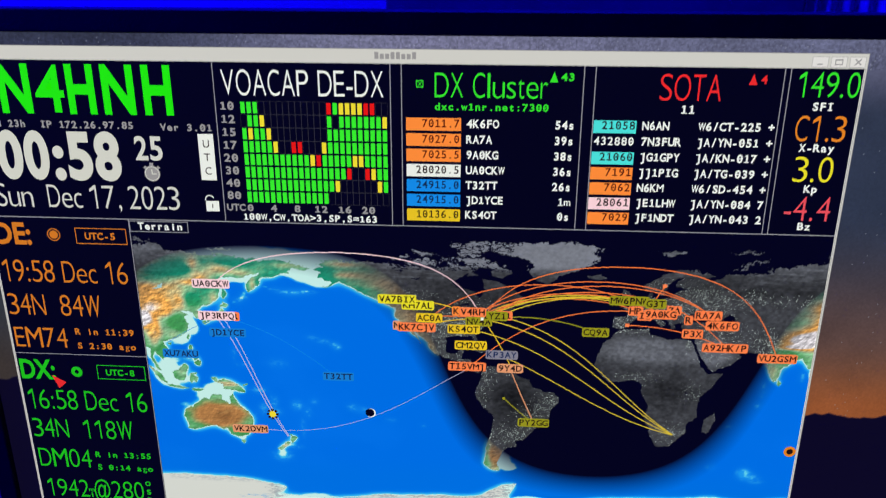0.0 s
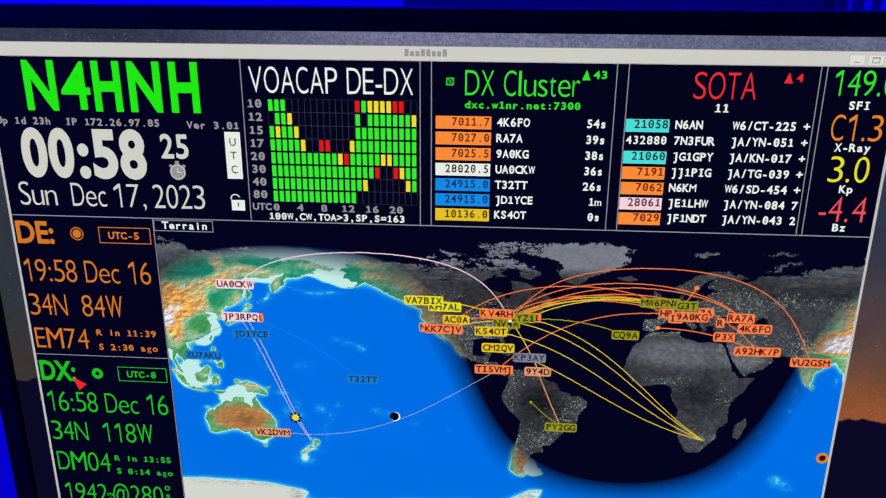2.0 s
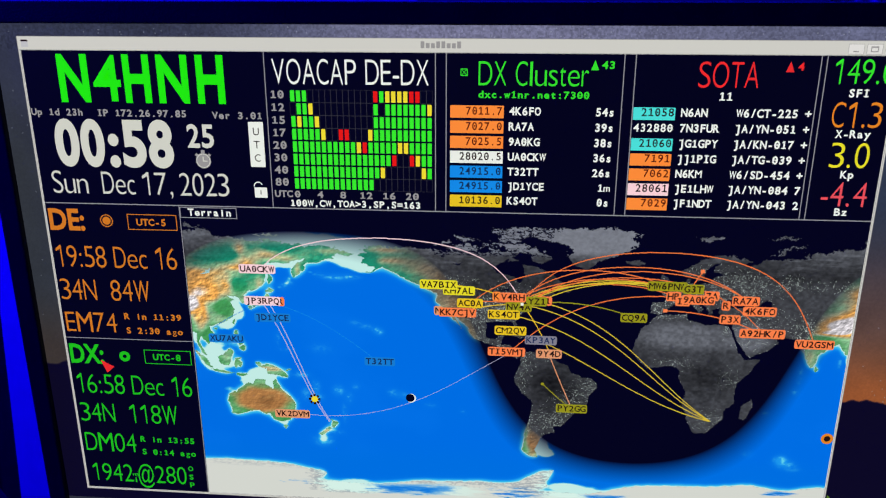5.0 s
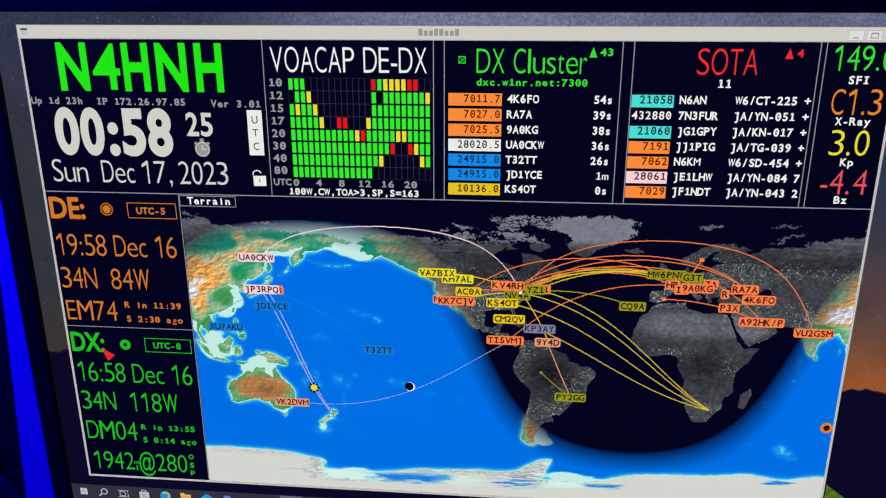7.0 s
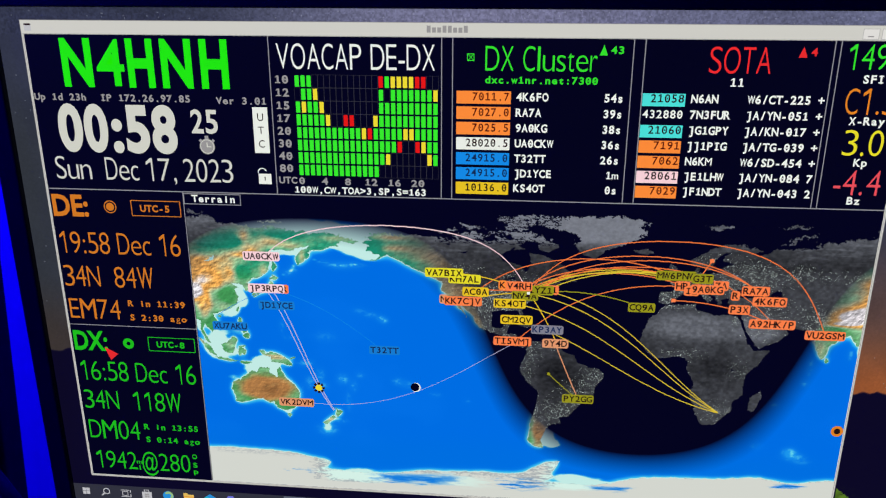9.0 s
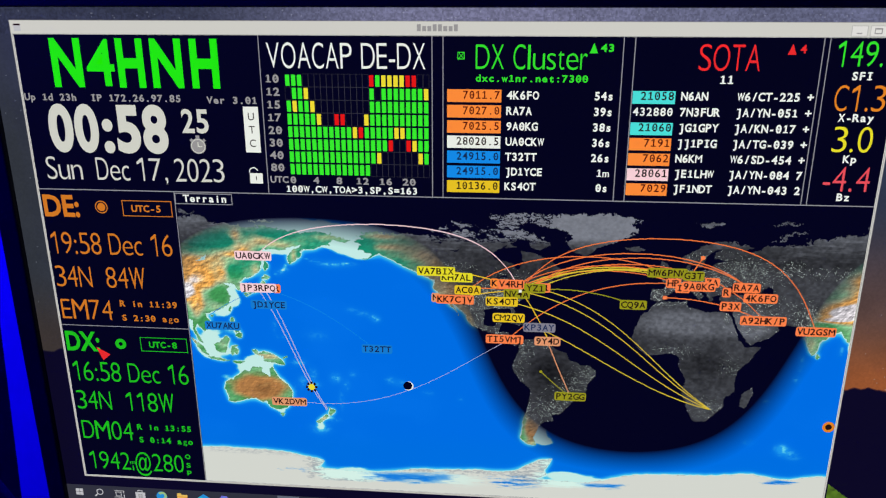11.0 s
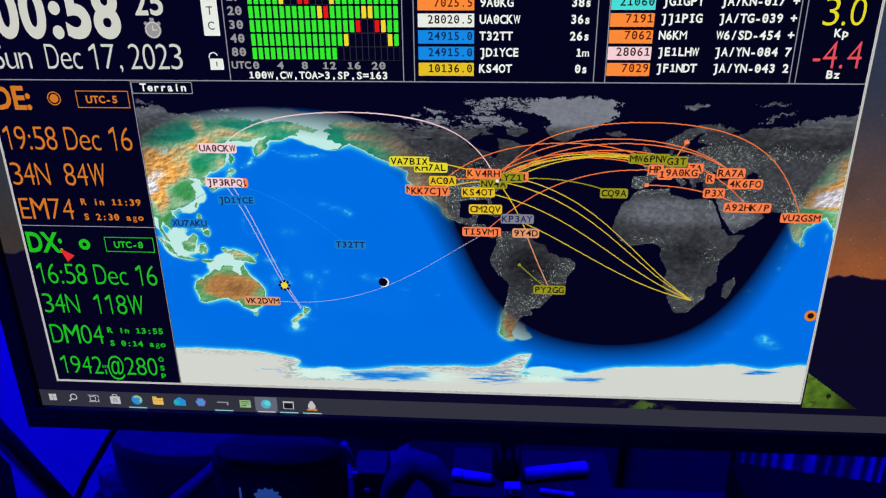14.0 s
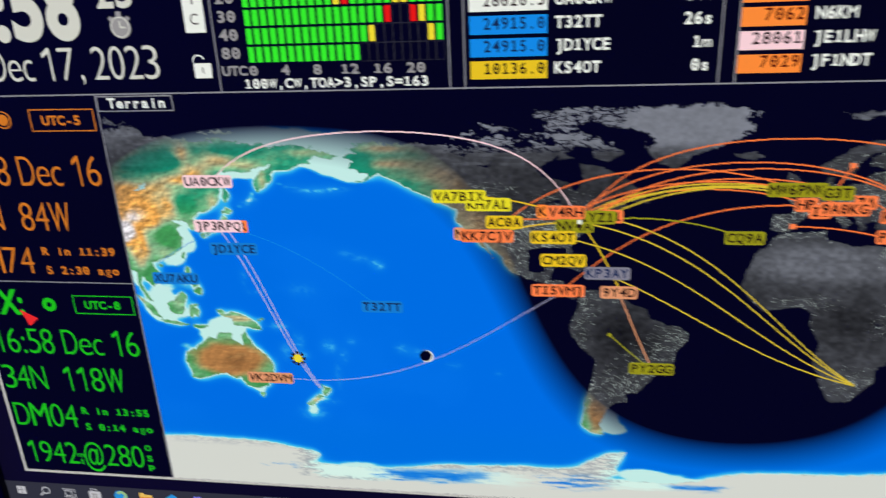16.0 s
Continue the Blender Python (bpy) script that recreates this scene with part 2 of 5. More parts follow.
def typed(text, u0, u1, base, top, material, parent, layer=3, fat=0.032, name="lettering"):
    """Fixed-width lettering in equal cells from u0 to u1."""
    cell, k = (u1 - u0) / len(text), (base - top) / CAP
    verts, faces = [], []

    def bar(a, b, c, d):
        faces.append(list(range(len(verts), len(verts) + 4)))
        verts.extend(at(u, v, layer) for u, v in rect(a, b, c, d))
    for i, ch in enumerate(text):
        if ch == " ":
            continue
        h, s = base - top, 0.15 * (base - top)
        if ch == "1":
            middle = u0 + (i + 0.5) * cell
            for poly in one(middle - cell * 0.40, middle + cell * 0.28, base, top, cell * (0.17 + 3 * fat)):
                faces.append(list(range(len(verts), len(verts) + 4)))
                verts.extend(at(u, v, layer) for u, v in poly)
            bar(middle - cell * 0.36, base - s, middle + cell * 0.38, base)
            continue
        co, fs = outline_of(ch, fat)
        lo, hi = co[:, 0].min(), co[:, 0].max()
        middle, wide = u0 + (i + 0.5) * cell, cell * 0.94 / 0.56
        wide = min(wide, cell * 0.98 / (hi - lo))
        if ch in "MWm" and fat > 0.01:
            faces += [[len(verts) + j for j in f] for f in fs]
            verts += [at(middle + 0.3 + (x - (lo + hi) / 2) * wide, base - y * k, layer + 0.02) for x, y in co]
        faces += [[len(verts) + j for j in f] for f in fs]
        verts += [at(middle + (x - (lo + hi) / 2) * wide, base - y * k, layer) for x, y in co]
        if ch == "0":
            bar(middle - cell * 0.11, base - 0.60 * h, middle + cell * 0.11, base - 0.40 * h)
        if ch == "J":
            bar(middle - cell * 0.34, top, middle, top + s)
        if ch == "I":
            bar(middle - cell * 0.34, base - s, middle + cell * 0.34, base)
            bar(middle - cell * 0.34, top, middle + cell * 0.34, top + s)
    me = bpy.data.meshes.new(name)
    me.from_pydata(verts, [], faces)
    return link_mesh(name, me, material, parent)


# ---- the room ----
def slab(name, x0, y0, z0, x1, y1, z1, material, label, category):
    ob = part(name, box(bmesh.new(), x0, y0, z0, x1, y1, z1), material, None)
    return tagged(ob, label, category, kind="structure")


slab("wall_north", -1.6, 0.42, -0.75, 1.6, 0.52, 1.75, WALL_PAINT, "plain painted wall washed in blue light behind the desk", "wall")
# unseen walls and ceiling are coloured dark to keep bounced light off the bezel
slab("wall_south", -1.6, -2.1, -0.75, 1.6, -2.0, 1.75, LOW_BOUNCE, "unseen wall, coloured dark to cut bounced light", "wall")
slab("wall_west", -1.7, -2.0, -0.75, -1.6, 0.42, 1.75, LOW_BOUNCE, "unseen side wall, coloured dark to cut bounced light", "wall")
slab("wall_east", 1.6, -2.0, -0.75, 1.7, 0.42, 1.75, LOW_BOUNCE, "unseen side wall, coloured dark to cut bounced light", "wall")
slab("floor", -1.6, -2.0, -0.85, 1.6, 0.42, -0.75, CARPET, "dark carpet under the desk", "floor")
slab("ceiling", -1.7, -2.1, 1.75, 1.7, 0.52, 1.85, LOW_BOUNCE, "unseen ceiling, coloured dark to cut bounced light", "ceiling")

desk = thing("desk", (0, 0.0, -0.75), "dark laminate desk in blue light, crowded under the monitor", "desk")
part("desktop", box(bmesh.new(), -0.275, -0.62, -0.03, 0.9, 0.12, 0.0, 0.004), DESK_WOOD, desk)
for sx in (-0.23, 0.85):
    for sy in (-0.56, 0.07):
        part("leg", box(bmesh.new(), sx - 0.03, sy - 0.03, -0.75, sx + 0.03, sy + 0.03, -0.031, 0.003), STEEL, desk)

# ---- the monitor ----
L, R, T, B = -26.0, 934.0, -24.5, 515.5      # edges of the lit display
monitor = thing("monitor", (0.03, 0.09, 0.0), "black widescreen computer monitor, switched on, showing a world map program", "monitor")
OUT = (L - 20, R + 20, T - 20.5, B + 27)


def bezel_bar(u0, v0, u1, v1):
    a, b = at(u0, v1), at(u1, v0)
    return box(bmesh.new(), a.x, -0.0035, a.z, b.x, 0.022, b.z, 0.0012)


bezel = part("bezel", bezel_bar(OUT[0], OUT[2], OUT[1], T), BLACK_PLASTIC, monitor, "thin black plastic bezel")
part("bezel", bezel_bar(OUT[0], B, OUT[1], OUT[3]), BLACK_PLASTIC, monitor)
part("bezel", bezel_bar(OUT[0], T + 0.2, L, B - 0.2), BLACK_PLASTIC, monitor)
part("bezel", bezel_bar(R, T + 0.2, OUT[1], B - 0.2), BLACK_PLASTIC, monitor)
a, b = at(OUT[0] + 4, OUT[3] - 4), at(OUT[1] - 4, OUT[2] + 4)
shell = box(bmesh.new(), a.x, 0.0225, a.z, b.x, 0.045, b.z, 0.008)
box(shell, a.x + 0.12, 0.044, a.z + 0.05, b.x - 0.12, 0.07, b.z - 0.06, 0.01)
part("back_shell", shell, BLACK_PLASTIC, monitor)
part("mount_plate", box(bmesh.new(), -0.02, 0.0705, 0.25, 0.08, 0.076, 0.35, 0.003), BLACK_PLASTIC, monitor)
part("mount_arm", box(bmesh.new(), 0.01, 0.0765, 0.28, 0.05, 0.3745, 0.32, 0.004), BLACK_PLASTIC, monitor)
# worn grey print at the lower corner of the bezel, unreadable
for u0, u1 in ((-37, -31), (-29.5, -24), (-22.5, -17), (-15, -9)):
    p0, p1 = at(u0, 530), at(u1, 524.5)
    part("print_mark", box(bmesh.new(), p0.x, -0.0038, p0.z, p1.x, -0.0036, p1.z), surface("worn_print", (0.05, 0.05, 0.05), 0.5), monitor)


def value_noise(x, y, seed, octaves=4, gain=0.5):
    """Smooth fractal noise on arrays, about -1..1."""
    out, amp, total = np.zeros_like(x), 1.0, 0.0
    for o in range(octaves):
        rng = np.random.RandomState(seed + 17 * o)
        table = rng.rand(256, 256)
        xi, yi = np.floor(x).astype(int), np.floor(y).astype(int)
        fx, fy = x - xi, y - yi
        fx, fy = fx * fx * (3 - 2 * fx), fy * fy * (3 - 2 * fy)
        g = lambda i, j: table[(xi + i) % 256, (yi + j) % 256]
        out += amp * ((g(0, 0) * (1 - fx) + g(1, 0) * fx) * (1 - fy) + (g(0, 1) * (1 - fx) + g(1, 1) * fx) * fy - 0.5) * 2
        total += amp
        amp *= gain
        x, y = x * 2.03 + 7.1, y * 2.03 + 3.7
    return out / total


def picture_sheet(name, u0, v0, u1, v1, colours, layer, parent, label=""):
    """A lit sheet of the display: one face for each element of colours (rows, columns, 3), display values 0..255."""
    h, w = colours.shape[:2]
    us, vs = np.linspace(u0, u1, w + 1), np.linspace(v0, v1, h + 1)
    gu, gv = np.meshgrid(us, vs)
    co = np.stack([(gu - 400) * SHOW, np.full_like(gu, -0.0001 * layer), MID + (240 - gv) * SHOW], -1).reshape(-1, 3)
    i = (np.arange(h)[:, None] * (w + 1) + np.arange(w)[None, :])
    quads = np.stack([i + w + 1, i + w + 2, i + 1, i], -1).reshape(-1, 4)
    me = bpy.data.meshes.new(name)
    me.vertices.add(len(co))
    me.vertices.foreach_set("co", co.ravel())
    me.loops.add(quads.size)
    me.loops.foreach_set("vertex_index", quads.ravel().astype(np.int32))
    me.polygons.add(len(quads))
    me.polygons.foreach_set("loop_start", np.arange(0, quads.size, 4, dtype=np.int32))
    me.update(calc_edges=True)
    c = np.clip(colours.reshape(-1, 3), 0, 255) / 255
    c = np.where(c > 0.04045, ((c + 0.055) / 1.055) ** 2.4, c / 12.92)
    rgba = np.ones((len(c), 4))
    rgba[:, :3] = c
    attr = me.attributes.new("picture", "FLOAT_COLOR", "FACE")
    attr.data.foreach_set("color", rgba.ravel())
    return link_mesh(name, me, PICTURE, parent, label)


def blend(a, b, k):
    k = np.clip(k, 0, 1)[..., None]
    return a * (1 - k) + np.asarray(b, float) * k


def smooth(x, lo, hi):
    t = np.clip((x - lo) / (hi - lo), 0, 1)
    return t * t * (3 - 2 * t)


# desktop picture: a night sky over dark hills, a lit green tent low on one side
gu, gv = np.meshgrid(np.linspace(L, R, 960), np.linspace(T, B, 540))
desktop = np.zeros(gu.shape + (3,)) + (50, 54, 74)
desktop = blend(desktop, (94, 97, 124), smooth(gu, 150, 420) * (1 - smooth(gv, -10, 60)))
desktop = blend(desktop, (116, 116, 146), np.exp(-((gu - 430) / 170) ** 2) * (1 - smooth(gv, -30, 60)) * 0.9)
desktop = blend(desktop, (48, 52, 60), (1 - smooth(gu, 0, 120)) * smooth(gv, -10, 120))
desktop = blend(desktop, (60, 53, 51), (1 - smooth(gu, 0, 120)) * smooth(gv, 230, 320))
desktop = blend(desktop, (46, 54, 74), smooth(gu, 640, 800) * smooth(gv, 0, 50))
desktop = blend(desktop, (92, 68, 62), smooth(gu, 640, 800) * smooth(gv, 120, 280))
desktop = blend(desktop, (146, 80, 42), smooth(gu, 640, 820) * smooth(gv, 250, 335) * 0.9)
desktop *= (1 + (0.07 + 0.19 * (gv < 0)) * value_noise(gu / 1.6, gv / 1.6, 3, 3) + 0.10 * value_noise(gu / 40, gv / 40, 5, 3))[..., None]
speck = np.random.RandomState(4).rand(*gu.shape)
desktop = blend(desktop, (176, 180, 196), (speck > np.where(gv < 0, 0.995, 0.9988)) * 0.45)
hill = 328 - 16 * smooth(gu, -30, 30) * (gu < 200) + 8 * smooth(gu, 500, 700) + 5 * value_noise(gu / 16, gu * 0, 8, 4)
desktop = blend(desktop, (12, 9, 36), smooth(gv - hill, -1.2, 1.2))
tent = (gv > 446 + (gu - 806) * 0.755) & (gv < 487) & (gu > 804)
green = np.zeros_like(desktop) + (84, 116, 34)
green = green * (0.95 + 0.22 * value_noise(gu / 7, gv / 7, 12, 3))[..., None] * (1 - 0.65 * smooth(gu, 822, 858))[..., None]
desktop = np.where(tent[..., None], green, desktop)
tuft = smooth(value_noise(gu / 9, gv / 5, 21, 3), 0.0, 0.35) * np.exp(-((gu - 645) / 24) ** 2) * smooth(gv, 478, 488)
desktop = blend(desktop, (70, 92, 40), tuft)
desktop = blend(desktop, (40, 52, 26), smooth(value_noise(gu / 6, gv / 4, 23, 3), 0.1, 0.5) * smooth(gu, 800, 812) * (1 - smooth(gu, 812, 828)) * smooth(gv, 440, 452) * (gv < 489) * 0.6)
desktop = np.where(((gu - 829) ** 2 / 5 + (gv - 472) ** 2 / 12 < 1)[..., None], (26, 34, 12), desktop)
picture_sheet("screen_panel", L, T, R, B, desktop, 0, monitor, "glowing desktop picture of a night sky over hills")
del gu, gv, desktop, green, tuft, speck

# ---- the program window ----
window = flat("program_window", [rect(-2.6, 0.0, 802.6, 482.6)], TITLE_GREY, monitor, 1, "pale window frame round the map program")
flat("title_bar", [rect(-2.6, -13.0, 802.6, -0.02)], TITLE_GREY, window, 1)
flat("window_edge", outline(-2.6, -13.0, 802.6, 482.6, 0.5), MID_GREY, window, 1.6)
flat("inner_edge", outline(-1.2, -0.6, 801.2, 481.2, 0.45), MID_GREY, window, 1.6)
flat("window_ground", [rect(0, 0, 800, 480)], NIGHT, window, 2)
# the program's name, drawn as a row of plain grey strokes
flat("title_mark", [rect(381.5 + 4.75 * i, -10.2 + (0 if i in (0, 3, 4, 7) else 1.6), 385.0 + 4.75 * i, -4.2) for i in range(8)], MID_GREY, window, 2)
flat("menu_button", [rect(1.2, -9.6, 8.0, -3.0)], ICON_WHITE, window, 1.5)
flat("menu_mark", [rect(1.2, -9.6, 8.0, -8.0)], INK, window, 2)
for k, u in enumerate((756, 771.5, 787)):
    flat("window_button", [rect(u, -10.2, u + 13.5, -1.2)], BUTTON_FACE, window, 1.5)
    flat("button_edge", outline(u, -10.2, u + 13.5, -1.2, 0.5), BUTTON_EDGE, window, 1.8)
    if k == 0:
        flat("button_mark", [rect(u + 4.4, -4.2, u + 9.0, -3.2)], MID_GREY, window, 2.2)
    elif k == 1:
        flat("button_mark", outline(u + 3.5, -8.2, u + 10, -3.2, 0.8) + [rect(u + 3.5, -8.2, u + 10, -6.9)], MID_GREY, window, 2.2)
    else:
        flat("button_mark", [[(u + 4, -8), (u + 5, -8.6), (u + 10, -3.6), (u + 9, -3.0)], [(u + 9, -8.6), (u + 10, -8), (u + 5, -3.0), (u + 4, -3.6)]], MID_GREY, window, 2.2)
rules = [rect(u - 0.45, 0, u + 0.45, 148.2) for u in (235, 395, 405, 565, 575, 735, 740)] + [rect(0, 148.2, 800, 149.2), rect(0, 295.6, 139, 296.4), rect(138.8, 149.2, 139.6, 480)]
for rule in rules:
    flat("pane_rule", [rule], LINE_GREY, window, 3)

# clock pane
clock = flat("clock_pane", [rect(0.6, 0.6, 234, 147.6)], NIGHT, monitor, 2.4, "clock pane with call sign, time and date")
for ch, u0, u1 in (("N", 33.5, 63.5), ("4", 67.5, 94.8), ("H", 98, 124), ("N", 131, 161), ("H", 169, 195.8)):
    letters(ch, u0, u1, 46.4, 5.2, CALL_GREEN, clock, fat=0.012 if ch == "4" else 0.034)
typed("Up 1d 23h", 0.8, 53.5, 61.0, 54.8, MID_GREY, clock)
typed("IP 172.26.97.85", 67, 156.5, 61.2, 55.0, MID_GREY, clock)
typed("Ver 3.01", 181, 230.5, 62.2, 56.0, MID_GREY, clock)
for ch, u0, u1 in (("0", 20.6, 45.2), ("0", 46.8, 70.8), (":", 74.6, 85.4), ("5", 88.4, 112.4), ("8", 114.8, 139.8)):
    letters(ch, u0, u1, 108.6, 67.0, BONE, clock, fat=0.040, name="clock_digit")
spaced("25", 154.5, 181, 90.0, 68.6, BONE, clock, fat=0.022, name="clock_digit")
for text, u0, u1 in (("Sun", 11.6, 48.2), ("Dec", 63, 96.6), ("17,", 103.4, 136), ("2023", 142.4, 192)):
    spaced(text, u0, u1, 138.6, 115.6, BONE, clock, fat=-0.010)
flat("zone_box", [rect(215.6, 64.8, 230.2, 108.4)], PAPER, clock, 3)
for ch, v in zip("UTC", (77.5, 90, 103)):
    letters(ch, 220, 225.8, v, v - 7.0, INK, clock, layer=4)
flat("stopwatch", [disc(168.7, 103.2, 7.6, 30), rect(166.8, 92.8, 170.6, 96.4), [(160.5, 97.6), (162.6, 95.6), (164.6, 97.8), (162.6, 99.6)], [(176.9, 97.6), (174.8, 95.6), (172.8, 97.8), (174.8, 99.6)]], MID_GREY, clock, 3)
flat("stopwatch_hand", ring(168.7, 103.2, 6.2, 6.9) + [rect(168.2, 99.2, 169.2, 103.8), rect(168.2, 103.0, 172.8, 103.9)], BONE, clock, 4)
flat("padlock", [rect(217.4, 128.6, 230.0, 138.8)] + ring(221.4, 127.4, 3.6, 4.6, 14, 20, 190), PAPER, clock, 3)
flat("keyhole", [rect(223.3, 131.4, 224.2, 135.4)], INK, clock, 4)

# propagation chart pane
chart = flat("chart_pane", [rect(236, 0.6, 394, 147.6)], NIGHT, monitor, 2.4, "propagation chart pane of green, yellow and red cells")
spaced("VOACAP DE-DX", 242.0, 388.8, 29.4, 6.0, PAPER, chart, fat=-0.010)
C0, C1, R0, R1 = 257.3, 392.3, 34.0, 129.8
CW, CH = (C1 - C0) / 24, (R1 - R0) / 8
bands = ("10", "12", "15", "17", "20", "30", "40", "80")
for i, text in enumerate(bands):
    typed(text, 238.4, 252.6, R0 + CH * i + 8.2, R0 + CH * i + 1.2, MID_GREY, chart)
typed("UTC", 237.4, 255.5, 137.4, 131.2, MID_GREY, chart)
for hour in (0, 4, 8, 12, 16, 20):
    text = str(hour)
    typed(text, C0 + CW * (hour + 0.5) - 3.4 * len(text), C0 + CW * (hour + 0.5) + 3.4 * len(text), 137.6, 131.4, MID_GREY, chart)
typed("100W,CW,TOA>3,SP,S=163", 252, 381, 146.4, 140.2, PAPER, chart)
cell_rows = ("GGG-----------RGYYYYRR--", "-GGY----------G-GGGGGGGY", "GYGGY---------GGGGGGGGGG", "GGGGGY--RR---YGGGGGGGGGG",
             "GGGGGGGGGGGYRGGGGGYYGGGG", "GGGGGGGGGGGGGGGGGR--RYGG", "GGGGGGGGGGGGGGGY------YG", "GGGGGGGGGGGGGG----------")
empty = [(i, j) for i, row in enumerate(cell_rows) for j, key in enumerate(row) if key == "-"]
flat("chart_grid", [poly for i, j in empty for poly in outline(C0 + CW * j, R0 + CH * i, C0 + CW * (j + 1), R0 + CH * (i + 1), 0.26)], GRID_GREY, chart, 3)
cells = {}
for key, mat in (("G", CELL_GREEN), ("Y", CELL_YELLOW), ("R", CELL_RED)):
    me = bpy.data.meshes.new("cell")
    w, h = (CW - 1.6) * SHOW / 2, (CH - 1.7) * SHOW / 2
    me.from_pydata([(-w, 0, -h), (w, 0, -h), (w, 0, h), (-w, 0, h)], [], [(0, 1, 2, 3)])
    me.materials.append(mat)
    cells[key] = me
for i, row in enumerate(cell_rows):
    for j, key in enumerate(row):
        if key != "-":
            ob = new("cell", cells[key])
            ob.location = at(C0 + CW * (j + 0.5), R0 + CH * (i + 0.5), 4)
            ob.parent = chart

# spot list pane
spots = flat("spot_list_pane", [rect(406, 0.6, 564, 147.6)], NIGHT, monitor, 2.4, "list pane of radio spots with coloured frequency boxes")
spaced("DX Cluster", 434.5, 534, 28.8, 6.6, GREEN, spots, fat=-0.011)
flat("tick_box", outline(418, 13.6, 424.6, 20.2, 0.8) + [[(418.8, 14.4), (419.6, 14.4), (424, 19.4), (423.2, 19.4)], [(423.2, 14.4), (424, 14.4), (419.6, 19.4), (418.8, 19.4)]], GREEN, spots, 3)
flat("up_mark", [[(535.6, 14.2), (542.8, 14.2), (539.2, 5.0)]], GREEN, spots, 3)
typed("43", 544.8, 557.6, 12.6, 6.4, GREEN, spots)
typed("dxc.w1nr.net:7300", 434, 536, 39.6, 33.6, GREEN, spots)
rows = (("7011.7", "4K6FO", "54s", ORANGE), ("7027.0", "RA7A", "39s", ORANGE), ("7025.5", "9A0KG", "38s", ORANGE), ("28020.5", "UA0CKW", "36s", PAPER),
        ("24915.0", "T32TT", "26s", SKY), ("24915.0", "JD1YCE", "1m", SKY), ("10136.0", "KS4OT", "0s", GOLD))
for i, (hz, call, age, mat) in enumerate(rows):
    v = 46.7 + 14.15 * i
    flat("frequency_box", [rect(408.8, v, 458.4, v + 11.6)], mat, spots, 3)
    typed(hz, 457.4 - 5.75 * len(hz), 457.4, v + 8.4, v + 1.4, INK_BLUE if mat is SKY else INK_RUST if mat is ORANGE else INK, spots, layer=4, fat=0.014)
    typed(call, 463.0, 463.0 + 5.9 * len(call), v + 8.4, v + 1.4, PAPER, spots)
    typed(age, 559.4 - 5.9 * len(age), 559.4, v + 8.4, v + 1.4, PAPER, spots)

# summit list pane
summits = flat("summit_list_pane", [rect(576, 0.6, 734, 147.6)], NIGHT, monitor, 2.4, "list pane of summit activations with coloured boxes")
spaced("SOTA", 631, 683.6, 28.8, 5.6, RED, summits, fat=-0.011)
typed("11", 650, 663.2, 39.8, 32.6, PAPER, summits)
flat("up_mark", [[(705.6, 14.4), (713.0, 14.4), (709.3, 5.0)]], RED, summits, 3)
typed("4", 715.4, 721.6, 12.8, 6.4, RED, summits)
rows = (("21058", "N6AN", "W6/CT-225", "+", AQUA), ("432880", "7N3FUR", "JA/YN-051", "+", None), ("21060", "JG1GPY", "JA/KN-017", "+", AQUA), ("7191", "JJ1PIG", "JA/TG-039", "+", ORANGE),
        ("7062", "N6KM", "W6/SD-454", "+", ORANGE), ("28061", "JE1LHW", "JA/YN-084", "7", PINK), ("7029", "JF1NDT", "JA/YN-043", "2", ORANGE))
for i, (hz, call, ref, more, mat) in enumerate(rows):
    v = 46.6 + 14.1 * i
    if mat:
        flat("frequency_box", [rect(575.8, v, 613.4, v + 11.4)], mat, summits, 3.5)
    typed(hz, 612.8 - 6.05 * len(hz), 612.8, v + 7.8, v + 0.8, PAPER if not mat else INK_RUST if mat is ORANGE else INK, summits, layer=4.5, fat=0.014 if mat else 0.020)
    typed(call, 618.4, 618.4 + 5.95 * len(call), v + 7.8, v + 0.8, PAPER, summits)
    typed(ref, 667.2, 667.2 + 6.05 * len(ref), v + 7.8, v + 0.8, PAPER, summits)
    typed(more, 727.0, 733.2, v + 7.8, v + 0.8, PAPER, summits)

# space weather pane
weather = flat("space_weather_pane", [rect(741, 0.6, 799.6, 147.6)], NIGHT, monitor, 2.4, "space weather pane with large coloured numbers")
for text, u0, u1, base, top, mat in (("149.0", 746.4, 799.0, 24.2, 2.6, GREEN), ("C1.3", 750.6, 793.6, 62.6, 39.8, AMBER), ("3.0", 754.4, 788.6, 99.2, 76.0, YELLOW), ("-4.4", 751.8, 792.4, 135.4, 112.2, ROSE)):
    spaced(text, u0, u1, base, top, mat, weather, fat=-0.010)
for text, mid, base in (("SFI", 771, 35.4), ("X-Ray", 771.4, 71.6), ("Kp", 772, 108.6), ("Bz", 771.4, 143.8)):
    typed(text, mid - 3.1 * len(text), mid + 3.1 * len(text), base, base - 6.6, PAPER, weather)

